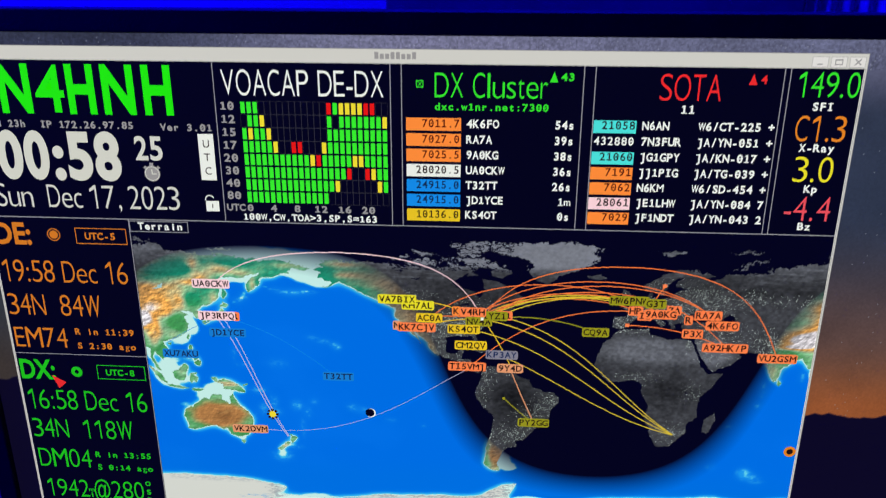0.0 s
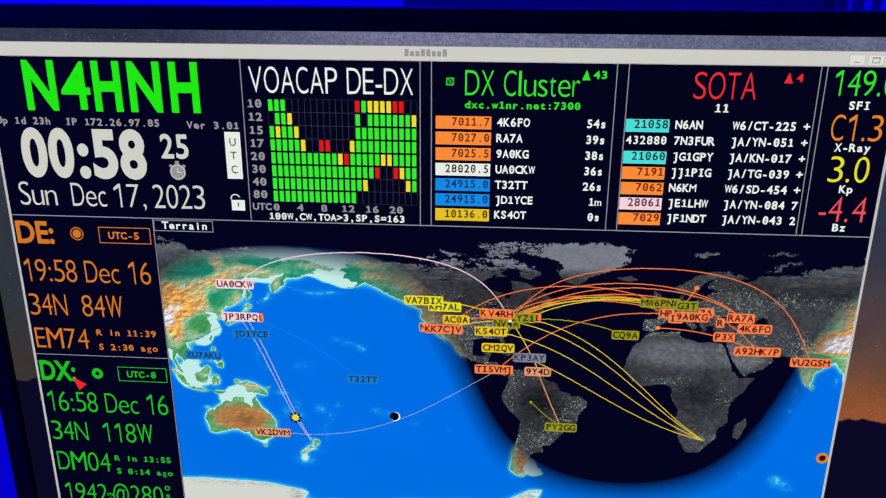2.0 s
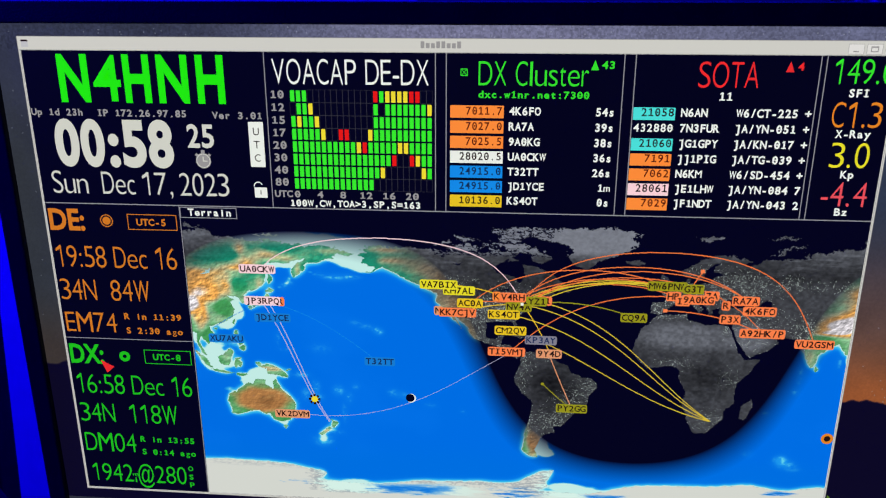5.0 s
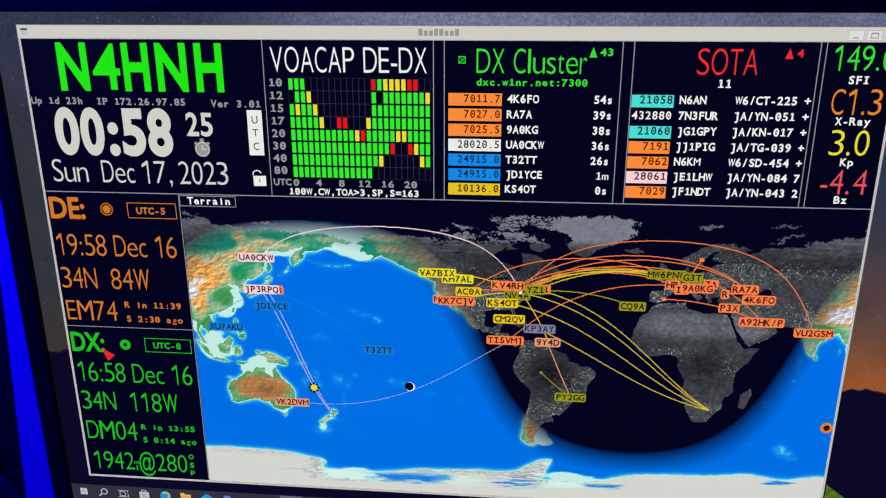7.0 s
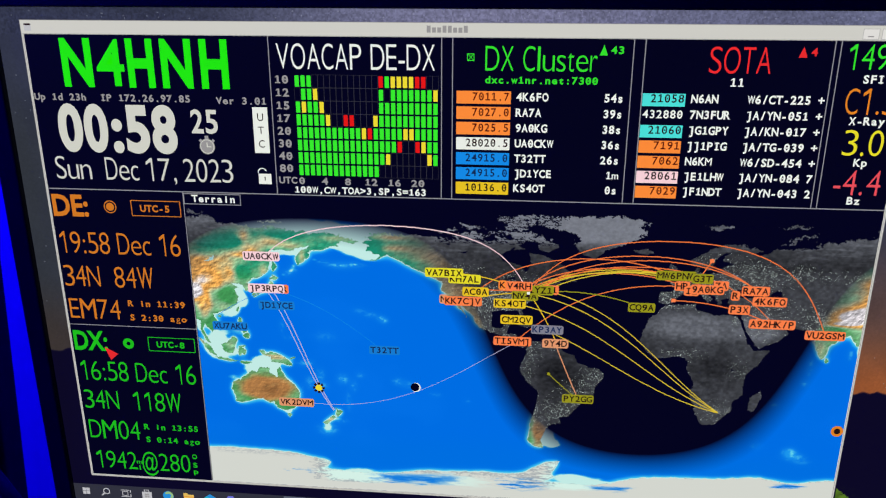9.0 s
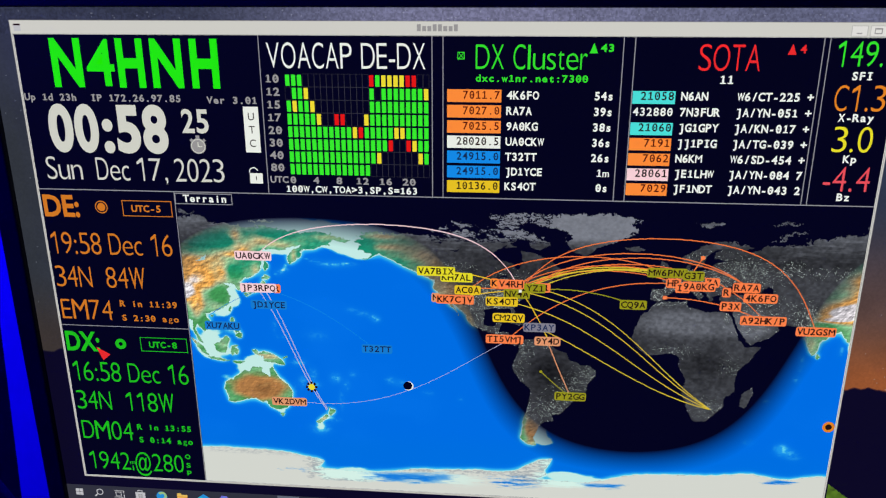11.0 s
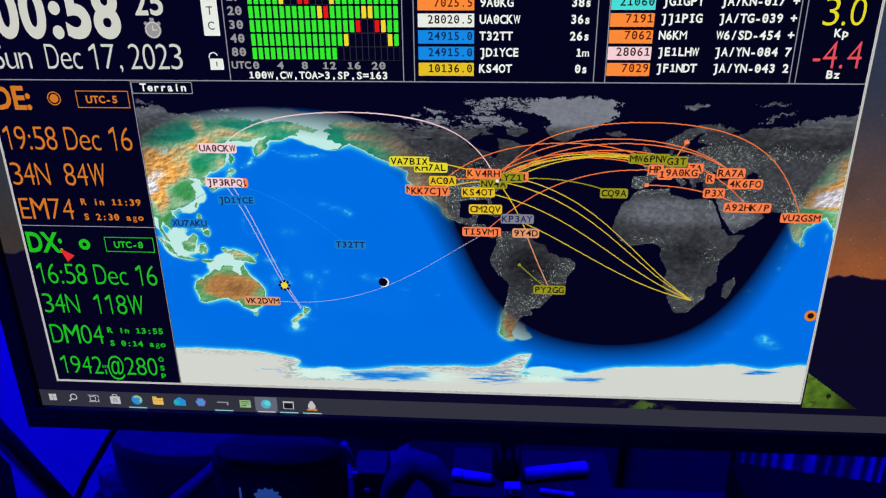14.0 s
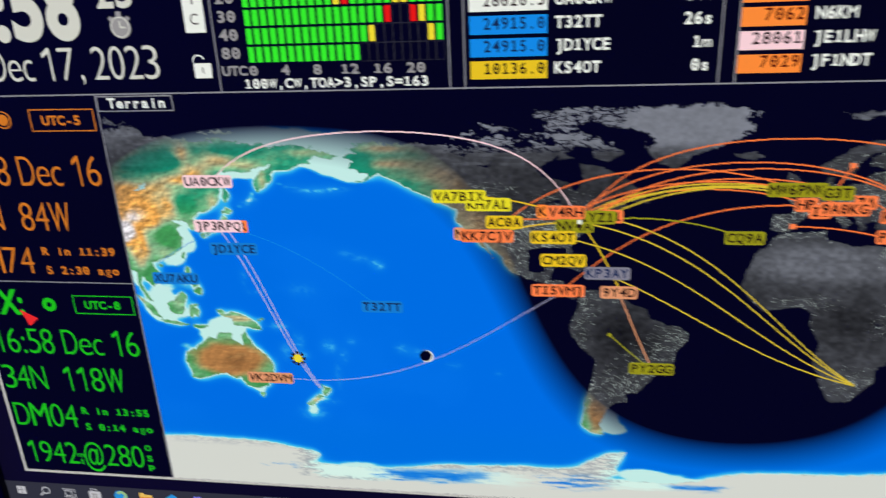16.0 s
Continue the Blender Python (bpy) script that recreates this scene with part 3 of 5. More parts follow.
# home pane and far station pane
for name, mat, v0, title, zone, lines in (
        ("home_pane", HOME_AMBER, 149.6, "DE:", "UTC-5", (("19:58 Dec 16", 2.6, 131, 216.6, 193.2), ("34N  84W", 2.6, 98.4, 252.8, 229.6), ("EM74", 3.0, 58.6, 289.0, 266.4))),
        ("far_station_pane", STATION_GREEN, 296.8, "DX:", "UTC-8", (("16:58 Dec 16", 3.6, 132.6, 361.4, 338.0), ("34N  118W", 3.4, 113, 396.0, 373.2), ("DM04", 4.0, 62.2, 433.2, 410.0), ("1942", 6.0, 54.0, 471.4, 449.0), ("@280", 60.0, 115.6, 471.4, 449.0)))):
    home = name == "home_pane"
    pane = flat(name, [rect(0.6, v0, 138.4, 295.4 if home else 479.6)], NIGHT, monitor, 2.4, "pane of %s station data" % ("amber" if home else "green"))
    dv = 0 if home else 148.6
    letters(title, 2.0, 39.2, 176.4 + dv, 155.4 + dv, mat, pane, fat=0.030)
    if home:
        flat("dial_mark", ring(62.4, 166.2, 5.6, 6.6) + [disc(62.4, 166.2, 4.2)], mat, pane, 3)
    else:
        flat("dial_mark", ring(62.4, 316.0, 2.2, 6.0), mat, pane, 3)
    flat("zone_frame", outline(84.2, 158.6 + dv, 135.4, 175.0 + dv, 0.8), mat, pane, 3)
    typed(zone, 93.4, 124.4, 170.2 + dv, 163.6 + dv, mat, pane)
    for text, u0, u1, base, top in lines:
        spaced(text, u0, u1, base, top, mat, pane, fat=-0.011)
    for text, base in ((("R in 11:39", 272.8), ("S 2:30 ago", 288.8)) if home else (("R in 13:55", 418.8), ("S 0:14 ago", 434.8))):
        typed(text, 67.6, 129.6, base, base - 6.4, mat, pane)
    if not home:
        typed("m", 53.6, 59.8, 463.6, 458.4, mat, pane, fat=0.03)
        typed("i", 53.6, 59.8, 471.2, 465.2, mat, pane, fat=0.03)
        flat("degree_mark", ring(121.4, 450.6, 1.8, 3.0, 16), mat, pane, 3)
        typed("S", 118.0, 124.6, 464.4, 458.6, mat, pane, fat=0.03)
        typed("p", 118.0, 124.6, 472.4, 466.6, mat, pane, fat=0.03)
        flat("red_pointer", [[(35.0, 320.8), (40.8, 336.0), (49.6, 328.6)]], RED, pane, 4.5)

# ---- the map pane ----
# coastlines in degrees of longitude and latitude
COAST = {
    "siberia": (60, 69, 68, 69, 68, 73, 75, 72.5, 80, 73.5, 95, 76, 104, 77.5, 113, 75.7, 113.5, 73.6, 123, 73, 127, 73.5, 130, 71, 139, 71.5, 140, 72.4, 150, 71.5, 160, 70.5, 161, 69.6, 168, 69.7, 175, 69.8, 180, 68.9, 185, 67, 190, 66, 187, 64.4, 181, 65.3,
                177.5, 64.8, 179.2, 62.8, 176, 62.3, 170, 60, 164, 60, 166, 61.5, 160, 62.5, 135, 58, 60, 58),
    "okhotsk": (164, 60, 162, 58.4, 163, 57.6, 162, 55, 160, 54.4, 159.6, 53.1, 158.3, 52.4, 156.7, 51, 155.7, 53, 155.6, 55.5, 157, 57.8, 160, 60.4, 163.2, 61.5, 163.4, 62.4, 160, 61.7, 154.8, 60, 155, 59.3, 151, 59.1, 148.5, 59.4, 143, 59.2, 140.5, 58, 138, 56.4, 135.2, 54.7, 137.5, 53.8, 141.2, 53.2,
                140.5, 50.5, 140.2, 48.5, 138.5, 46.5, 136, 44, 133, 42.8, 130, 43, 100, 40, 60, 40, 60, 69, 180, 68.9, 180, 64.5, 175, 62.2, 170, 60),
    "east_asia": (135, 43.5, 130, 42.5, 127.5, 39.5, 129.3, 36, 126.5, 34.5, 125, 38, 121.5, 39.2, 118, 39, 122, 37, 119.5, 35, 122, 31, 120, 26, 114, 22.5, 109.5, 21.5, 106, 20, 109, 13, 105, 9, 100.5, 13.5, 99.3, 10,
                  103.5, 1.5, 101, 3, 98.3, 8, 98, 16, 94.5, 16.5, 91, 22.5, 88, 50, 135, 50),
    "india": (91, 22.5, 87, 21, 80.3, 15.5, 80, 12, 77.5, 8, 74.5, 14, 72.8, 19, 72.5, 21, 67, 24.5, 61, 25, 57, 27, 50, 30, 48, 30, 48, 36.5, 54, 37, 53, 42, 50, 46, 60, 56, 92, 56),
    "arabia": (48, 30, 51, 25, 56, 25.8, 59.6, 22.3, 55, 17.5, 45, 13, 42.7, 15, 39, 21, 35, 28, 34, 31, 36, 36, 30, 36.5, 26.5, 38, 27, 40.3, 33, 42, 41, 41, 48, 42, 49, 37),
    "europe": (-9, 37, -9, 43, -2, 43.4, -1.5, 46, -4.5, 48.4, 1.5, 50, 4, 52, 8, 54, 8.3, 57, 10.5, 57.5, 10, 54.5, 14, 54, 19, 54.5, 21, 57, 24, 59, 30, 60, 62, 60, 60, 48, 50, 45.5, 47.5, 43, 40, 43.5, 37, 45.5, 33, 44.8, 30.5, 46,
               28, 43.5, 29, 41, 23, 40, 23.5, 38, 21.5, 37, 19.5, 41, 14, 45, 13, 44, 18.3, 40, 16, 38, 12, 42, 9, 44, 4, 43, 0, 40, -2, 37, -5.5, 36),
    "scandinavia": (30, 59.5, 25, 60.3, 21.5, 61, 22, 64, 25, 65.5, 22, 65.5, 17.5, 62, 17, 60, 16, 56.5, 13, 55.5, 11, 59, 7, 58, 5, 61, 10, 64, 15, 68, 22, 70.5, 30, 70.5, 41, 67, 35, 66, 40, 64.5, 44, 66, 46, 68, 54, 68.5, 62, 69, 62, 58),
    "africa": (-6, 35.5, 10, 37, 11, 33.5, 20, 31, 25, 31.5, 32, 31, 34, 28, 37, 21, 39, 15.5, 43, 11.5, 51, 12, 46, 3, 40, -3, 39.5, -8, 40.5, -15, 35, -20, 35.5, -24, 32.5, -28, 27, -34, 20, -34.8, 18, -32, 14.5, -22, 12, -17, 13.5, -9,
               9, -1, 9.5, 4, 4, 6.3, -4, 5, -8, 4.5, -13, 8.5, -17, 14, -16, 20, -13, 27.5, -9.5, 31),
    "madagascar": (49.5, -12, 50.3, -16, 47, -25, 44, -24, 44, -17),
    "australia": (114, -22, 113.5, -26, 115.5, -32, 115, -34.5, 118, -35, 124, -33.5, 131, -31.5, 135, -34.5, 137.5, -33.5, 140, -37.5, 144, -38.5, 147, -38.2, 150, -37.3, 153, -31.5, 153.2, -26, 149, -21, 146, -18.5, 143.7, -14, 142.5, -10.8,
                  141, -13, 140.7, -17.5, 136, -15.5, 136.5, -12, 131, -11.8, 129, -15, 126, -14, 122, -17.5, 119, -20.2),
    "tasmania": (144.7, -40.8, 148.3, -41, 147, -43.5),
    "northland": (173, -35, 175.5, -37, 178.5, -37.7, 177, -39.7, 175, -41.5, 173.8, -39.3, 174.8, -37.5),
    "southland": (172.7, -40.6, 174.3, -41.8, 171, -44.5, 168.5, -46.6, 166.5, -45.8, 170, -43),
    "new_guinea": (131, -0.8, 134, -0.8, 135, -3.3, 138, -1.7, 145, -4.5, 148, -6.5, 150.5, -10.5, 147, -9.5, 143.5, -8.5, 138, -8, 137.5, -5, 133, -4),
    "new_britain": (148.5, -5.5, 152, -4.2, 152, -5, 149.5, -6.3),
    "borneo": (109, 1.5, 113, 3.2, 117, 7, 119, 5, 117.5, 1, 116, -4, 111, -3.3),
    "sumatra": (95.3, 5.6, 98, 4, 103.5, -1, 106, -5.8, 102, -4, 98.5, 1.5),
    "java": (105, -6.3, 108, -6.4, 114.5, -7.6, 119, -8.3, 114, -8.8, 107, -7.8),
    "timor": (120, -8.3, 124, -8.6, 127, -8.5, 124, -10.2, 120, -10),
    "sulawesi": (119.5, -5.3, 119, -2.5, 120, 1.2, 125, 1.7, 121, 0, 123.2, -1, 122.6, -5, 121, -3),
    "luzon": (120.2, 16, 120.8, 18.6, 122.3, 18.2, 121.7, 14.5, 124, 12.6, 120.8, 13.6),
    "mindanao": (122, 7.5, 124.5, 9.2, 126.4, 8.5, 126, 6, 124, 6.2),
    "visayas": (122, 11.6, 125, 12.3, 125, 10.2, 123, 9.4),
    "honshu": (131, 34.2, 132.6, 35.5, 135.5, 35.6, 136.8, 37.2, 138.7, 37.6, 140, 39.6, 140.4, 41.2, 141.4, 41.3, 142, 39.5, 141, 38.2, 140.8, 35.8, 139.6, 35, 137.3, 34.6, 135.8, 33.5, 134, 34.5),
    "kyushu": (129.8, 33.4, 131.6, 33.6, 131.9, 32.8, 131.2, 31.3, 130.2, 31.4), "shikoku": (132.2, 33.8, 134.5, 34.2, 134, 33.3, 132.8, 32.8), "hokkaido": (140, 41.5, 140.3, 43.2, 141.5, 43.3, 141.7, 45.4, 143.5, 44.1, 145.3, 43.5, 143.3, 42, 141, 42.4),
    "sakhalin": (141.9, 46.2, 142, 54, 143.5, 52, 144.5, 49, 143, 47), "taiwan": (120.1, 23, 121.5, 25.3, 121.9, 24.5, 120.8, 22), "ceylon": (79.8, 9.6, 81.9, 7.5, 80.3, 5.9), "hainan": (108.6, 19.2, 110.8, 20.1, 110, 18.3),
    "canada": (-168, 65.5, -162, 66.5, -166, 68.5, -156, 71, -141, 69.7, -128, 70, -115, 68, -108, 68, -95, 68, -94, 71.5, -90, 69, -82, 69.5, -82, 67, -87, 65, -94, 60, -92, 57, -82, 55, -80, 51.5, -78, 53, -77, 57, -78, 62.3, -70, 61, -65, 58.5,
               -61, 56, -56, 52.5, -60, 50, -67, 50, -65, 48, -60, 46, -66, 44, -72, 42, -124, 44),
    "alaska": (-124, 44, -124.5, 47.5, -127.5, 50.5, -130.5, 54, -133.5, 57, -137, 58.5, -140, 59.8, -145, 60.3, -148, 60.1, -151.6, 59.3, -151, 61, -153.8, 59.2, -156.5, 57.2, -160.5, 55.4, -164.7, 54.5, -161, 55.9, -157.5, 57.5, -158, 58.7, -162, 58.7, -162, 60, -165.3, 61, -164.5, 63, -161, 63.6, -161, 64.5, -166.3, 64.5, -168, 65.6, -163, 66.4, -150, 70, -100, 60),
    "united_states": (-70, 43.5, -70, 41.5, -74, 40.5, -76, 37, -75.7, 35.3, -81, 31.5, -80.2, 25.8, -81.7, 26, -83, 29.5, -89.5, 29.5, -97, 28, -97.5, 22, -106, 22, -107, 25, -112.5, 30, -114.5, 31.5, -110, 23.2, -112.2, 26.5, -117, 32.5, -121, 35,
                      -124.3, 40.3, -124, 48, -100, 55, -75, 50),
    "mexico": (-97.5, 23, -97, 20, -94.5, 18.3, -91, 18.8, -90.3, 21, -87, 21.3, -88.5, 16, -83.3, 15, -83.5, 10.5, -79.5, 9.4, -77.5, 8.3, -80, 7.4, -85.5, 10, -92, 14.5, -97, 15.8, -105.5, 20, -107, 24),
    "baffin": (-62, 66.5, -68, 63, -73, 64.5, -73, 68, -89, 71, -89, 73.5, -80, 73.5, -72, 71.2, -67, 69), "victoria": (-105, 69, -116, 69, -118, 71.5, -108, 73, -102, 70.5), "banks": (-125, 72, -122, 74.3, -118, 73),
    "ellesmere": (-62, 82.2, -75, 78.5, -81, 76.5, -90, 77, -88, 80.5, -92, 81.5, -75, 83), "devon": (-80, 74.8, -92, 75, -92, 76.7, -81, 75.8), "melville": (-103, 75.2, -117, 75, -115, 77, -105, 76.7),
    "somerset": (-90, 72.8, -96, 72.8, -95, 74, -90, 74), "wales": (-97, 71.5, -102, 72.5, -100, 74, -97, 73.8), "heiberg": (-96, 79, -90, 78.5, -93, 81), "newfoundland": (-59.3, 47.8, -53, 47, -55.8, 51.5), "southampton": (-86, 66, -80, 64.5, -86, 63.5),
    "greenland": (-44, 60, -50, 62, -54, 67, -51, 70, -58, 75, -68, 76, -73, 78.3, -62, 81.5, -35, 83.5, -18, 81.5, -19, 77, -20, 73, -25, 70, -38, 65.5), "iceland": (-24, 65.5, -22, 64, -18, 63.4, -14, 64.8, -16, 66.4),
    "britain": (-5.5, 50, 1.3, 51.2, 0, 53.5, -2, 57.5, -5, 58.5, -6, 56, -3, 54, -5, 52), "ireland": (-10, 52, -6.3, 52.3, -6, 54.5, -9, 54.6), "svalbard": (11, 79, 16, 76.8, 22, 78.3, 26, 80, 15, 80), "zemlya": (52, 71, 56, 71, 60, 75.3, 68, 77, 58, 75.8),
    "severnaya": (95, 79, 104, 78.5, 98, 81), "franz": (46, 80, 62, 80, 58, 81.2), "newsib": (138, 74.5, 150, 75, 142, 76), "cuba": (-85, 21.9, -82, 23.2, -75, 20.4, -77.5, 19.8), "hispaniola": (-74.3, 18.2, -72.5, 20, -68.5, 18.5),
    "south_america": (-77.5, 8.3, -75, 11, -72, 12, -68, 10.7, -62, 10.7, -57, 6, -51.5, 4, -50, 0, -44, -2.5, -39, -3.3, -35, -6, -35.3, -9, -39, -14, -39.5, -19, -41.5, -22.5, -48, -26, -49, -29, -53.5, -34, -58, -34.5, -57, -38, -62, -39, -65, -41.5,
                      -65.5, -45, -68, -50, -65.5, -54.8, -71, -54, -75, -50, -74, -42, -73.5, -37, -71.5, -30, -70.3, -18.5, -76, -14, -81, -6, -80, -2.5, -78.5, 2, -77.5, 4),
    "antarctica": (-181, -91, -181, -78, -165, -78, -150, -77, -135, -74.5, -115, -74, -102, -73, -85, -73.5, -77, -72, -71, -68.5, -64, -64.5, -56, -62.8, -58, -66, -60.5, -70, -60, -74, -66, -77.5, -50, -77.5, -40, -78, -27, -76, -15, -72,
                   0, -70.5, 15, -69.8, 35, -69, 50, -67, 57, -67, 70, -69.5, 78, -69, 90, -66.5, 110, -66, 130, -66.2, 145, -67, 160, -69.5, 170, -72, 165, -77, 181, -78, 181, -91),
}
WATER = {"caspian": (50, 46, 53, 46, 54, 40, 53, 37, 50, 37.5, 49, 41, 47.5, 43), "black_sea": (28, 43, 31, 46, 36, 45, 41, 42, 36, 41.3, 29, 41.3), "baikal": (104, 51.5, 110, 55.5, 109, 53), "superior": (-92, 47, -85, 48.5, -85, 46.6),
         "michigan": (-88, 42, -86, 46, -86, 42), "huron": (-84, 46, -80, 45.5, -82, 43.3), "slave": (-116, 61.5, -110, 62.5, -112, 61), "bear": (-124, 66, -119, 66.5, -121, 65.2), "victoria_lake": (32, 0.3, 34, -0.3, 33, -2.5)}
MU0, MV0, MU1, MV1, CENTRE = 140.0, 149.6, 800.0, 479.8, -84.0


def map_uv(lon, lat):
    return (MU0 + ((lon - CENTRE + 180) % 360) * (MU1 - MU0) / 360, MV0 + (90 - lat) * (MV1 - MV0) / 180)


def inside(flat_list, x, y):
    p = np.array(flat_list, float).reshape(-1, 2)
    hit = np.zeros(x.shape, bool)
    for (x0, y0), (x1, y1) in zip(p, np.roll(p, -1, 0)):
        if y0 == y1:
            continue
        hit ^= ((y0 > y) != (y1 > y)) & (x < (x1 - x0) * (y - y0) / (y1 - y0) + x0)
    return hit


def soften(a, sigma):
    """Gaussian blur that wraps round the globe."""
    fy, fx = np.fft.fftfreq(a.shape[0])[:, None], np.fft.fftfreq(a.shape[1])[None, :]
    return np.real(np.fft.ifft2(np.fft.fft2(a) * np.exp(-2 * (np.pi * sigma) ** 2 * (fx ** 2 + fy ** 2))))


def spots_sum(lon, lat, table):
    """A sum of soft spots given as (lon, lat, width, height, weight)."""
    out = np.zeros_like(lon)
    for lo, la, w, h, k in table:
        d = (lon - lo + 180) % 360 - 180
        out += k * np.exp(-(d / w) ** 2 - ((lat - la) / h) ** 2)
    return out


MW, MH = 1200, 600
lon = CENTRE - 180 + (np.arange(MW) + 0.5) * 360 / MW
lat = 90 - (np.arange(MH) + 0.5) * 180 / MH
lon, lat = np.meshgrid((lon + 180) % 360 - 180, lat)
ang = np.radians(lon)
gx, gy = np.meshgrid(np.arange(MW) * 360 / MW, np.arange(MH) * 180 / MH)      # degrees from the map's corner
jx = value_noise(gx / 2.4, gy / 2.4, 31, 5, 0.7)
jy = value_noise(gx / 2.4 + 90, gy / 2.4 + 33, 47, 5, 0.7)
north = smooth(lat, 64, 72)
px, py = lon + jx * (1.1 + 6.5 * north), lat + jy * (0.9 + 1.5 * north)
land = np.zeros(lon.shape, bool)
for name, shape in COAST.items():
    for turn in (0, 360):
        land |= inside(shape, px + turn, py)
for shape in WATER.values():
    land &= ~inside(shape, px, py)
channels = (np.minimum(np.abs(value_noise(gx / 7, gy / 2.6, 151, 4, 0.6)), np.abs(value_noise(gx / 9, gy / 2.2, 157, 4, 0.6))) < 0.05) & (lat > 66.5) & (lon < -62) & (lon > -128)
land &= ~channels
ice = inside(COAST["antarctica"], px, py)
land[lat < -84] = True
ice[lat < -84] = True

rough = value_noise(gx / 9, gy / 6, 81, 6, 0.6)
fine = value_noise(gx / 1.6, gy / 1.2, 91, 3)
broad = value_noise(gx / 13, gy / 7, 83, 4, 0.45)
near, wide = soften(land.astype(float), 1.6), soften(land.astype(float), 4.5)
shelf = spots_sum(lon, lat, ((108, 4, 8, 9, 1.1), (106, -3, 7, 5, 0.8), (121, 34, 6, 6, 1.0), (124, 28, 4, 4, 0.8), (-172, 62, 10, 5, 1.3), (-164, 58, 6, 4, 1.0), (178, 64, 6, 3, 0.8), (134, -8, 9, 4, 1.0), (139, -13, 5, 5, 1.0), (126, -13, 6, 4, 0.9),
                            (146, 58.5, 10, 3, 0.9), (156, 60, 8, 3, 0.9), (139, 56, 4, 4, 0.8), (115, 20.5, 6, 3, 0.8), (119, 24, 3, 3, 0.8), (-64, -46, 5, 7, 1.0), (-60, -52, 5, 3, 0.9), (-42, -75, 18, 3, 0.6), (-50, -73.5, 12, 3.0, 0.75), (-28, -76.5, 14, 1.5, 0.7), (-172, -77, 14, 3, 0.8),
                            (169, -49, 4, 4, 0.8), (174, -43, 6, 2, 0.5), (72, 19, 3, 5, 0.6), (97, 14, 2, 5, 0.9), (148, -20, 4, 5, 0.5), (117, -3, 3, 3, 0.5), (121, 11, 5, 6, 0.55), (115, -19, 5, 3, 0.6), (146, -39, 4, 2, 0.8), (154, 50, 2, 3, 0.5), (-160, 71, 40, 4, 0.9), (140, 74, 40, 5, 1.2), (80, 73, 30, 5, 0.9),
                            (166, 54.5, 3, 1.2, 0.5), (171, 53, 3, 1.0, 0.5), (176, 52, 3, 1.0, 0.5), (-178, 51.6, 3, 1.0, 0.5), (-172, 52.4, 3, 1.0, 0.55), (148, 45, 2, 1.0, 0.5), (152, 47.5, 2, 1.4, 0.5)))
deep = value_noise(gx / 40, gy / 24, 61, 3)
sea = np.zeros(lon.shape + (3,)) + (0, 109, 227)
sea = blend(sea, (4, 114, 232), smooth(deep, 0.0, 0.6) * 0.5)
sea = blend(sea, (0, 112, 222), smooth(-lat, 45, 65) * 0.5)
halo = soften(land.astype(float), 11)
sea = blend(sea, (10, 132, 236), smooth(halo * (0.9 + 0.3 * rough), 0.02, 0.45) * 0.8)
glow_band = soften(land.astype(float), 6.5)
sea = blend(sea, (56, 186, 238), smooth(glow_band * (0.9 + 0.35 * rough), 0.04, 0.36) * 0.9)
# shoals and seamounts, each a small bright speck in a soft halo
reef = spots_sum(lon, lat, ((179, -17, 2.2, 2, 0.8), (-149, -17, 2.5, 1.4, 0.5), (-144, -18.5, 3, 1.6, 0.35), (-171, -14, 1.6, 1.2, 0.4), (-175, -21, 1.4, 3, 0.35), (-156.5, 20.4, 1.5, 1.0, 1.1), (-158.5, 21.6, 1.4, 0.8, 0.9), (-164, 23.4, 3, 1.0, 0.35), (-170, 25.4, 3, 1, 0.25), (167, -21.5, 2.4, 1.4, 0.7), (160, -20, 2, 3, 0.4),
                            (166, -15, 1.6, 3, 0.5), (158, -8, 4, 1.4, 0.5), (69.6, -49.4, 2.4, 1.6, 1.8), (72.5, -52, 4, 1.6, 0.8), (77, -55, 3.4, 1.2, 0.25), (57.6, -20.4, 1.2, 0.9, 0.4), (51.5, -46.4, 2.2, 1, 0.3), (73, 4, 1, 5, 0.3), (71.8, -6.5, 1.4, 1.4, 0.35), (-128, -24, 3, 1, 0.2), (-109.4, -27, 1.2, 0.8, 0.2), (-90.6, -0.5, 1.6, 0.9, 0.5),
                            (145.5, 15, 0.8, 3.4, 0.35), (150, 7.4, 4, 0.8, 0.2), (170, 9, 5, 2.4, 0.15), (-157.4, 2, 1.2, 0.8, 0.25), (176, -44, 4, 1, 0.4), (169, -50, 4, 2.2, 1.0), (169, -53, 1, 1, 0.3), (-178, -31, 1, 5, 0.25), (155, -27, 1, 5, 0.15), (92.7, 12, 0.8, 3, 0.5), (-172, 52.3, 4, 0.7, 0.8), (178, 51.6, 4, 0.7, 0.8), (171, 53.4, 3, 0.7, 0.5), (-178, 51.7, 4, 0.7, 0.7), (150, 46, 2.4, 1, 0.6), (154, 49, 1.6, 1.6, 0.6)))
sea = blend(sea, (34, 158, 238), np.clip(soften(reef, 5) * 1.6, 0, 1) * 0.8)
sea = blend(sea, (104, 214, 236), np.clip(reef, 0, 1) * smooth(value_noise(gx / 1.8, gy / 1.4, 71, 3), -0.25, 0.45) * 0.9)
pale = np.clip(smooth(wide, 0.06, 0.45) * 0.7 + smooth(shelf + 0.25 * rough, 0.35, 0.75) * 0.85 + smooth(near, 0.08, 0.5) * 0.5, 0, 1)
sea = blend(sea, (60, 190, 232), np.clip(pale * 1.4, 0, 1))
sea = blend(sea, (204, 238, 228), smooth(pale, 0.36, 0.86) * 0.93)

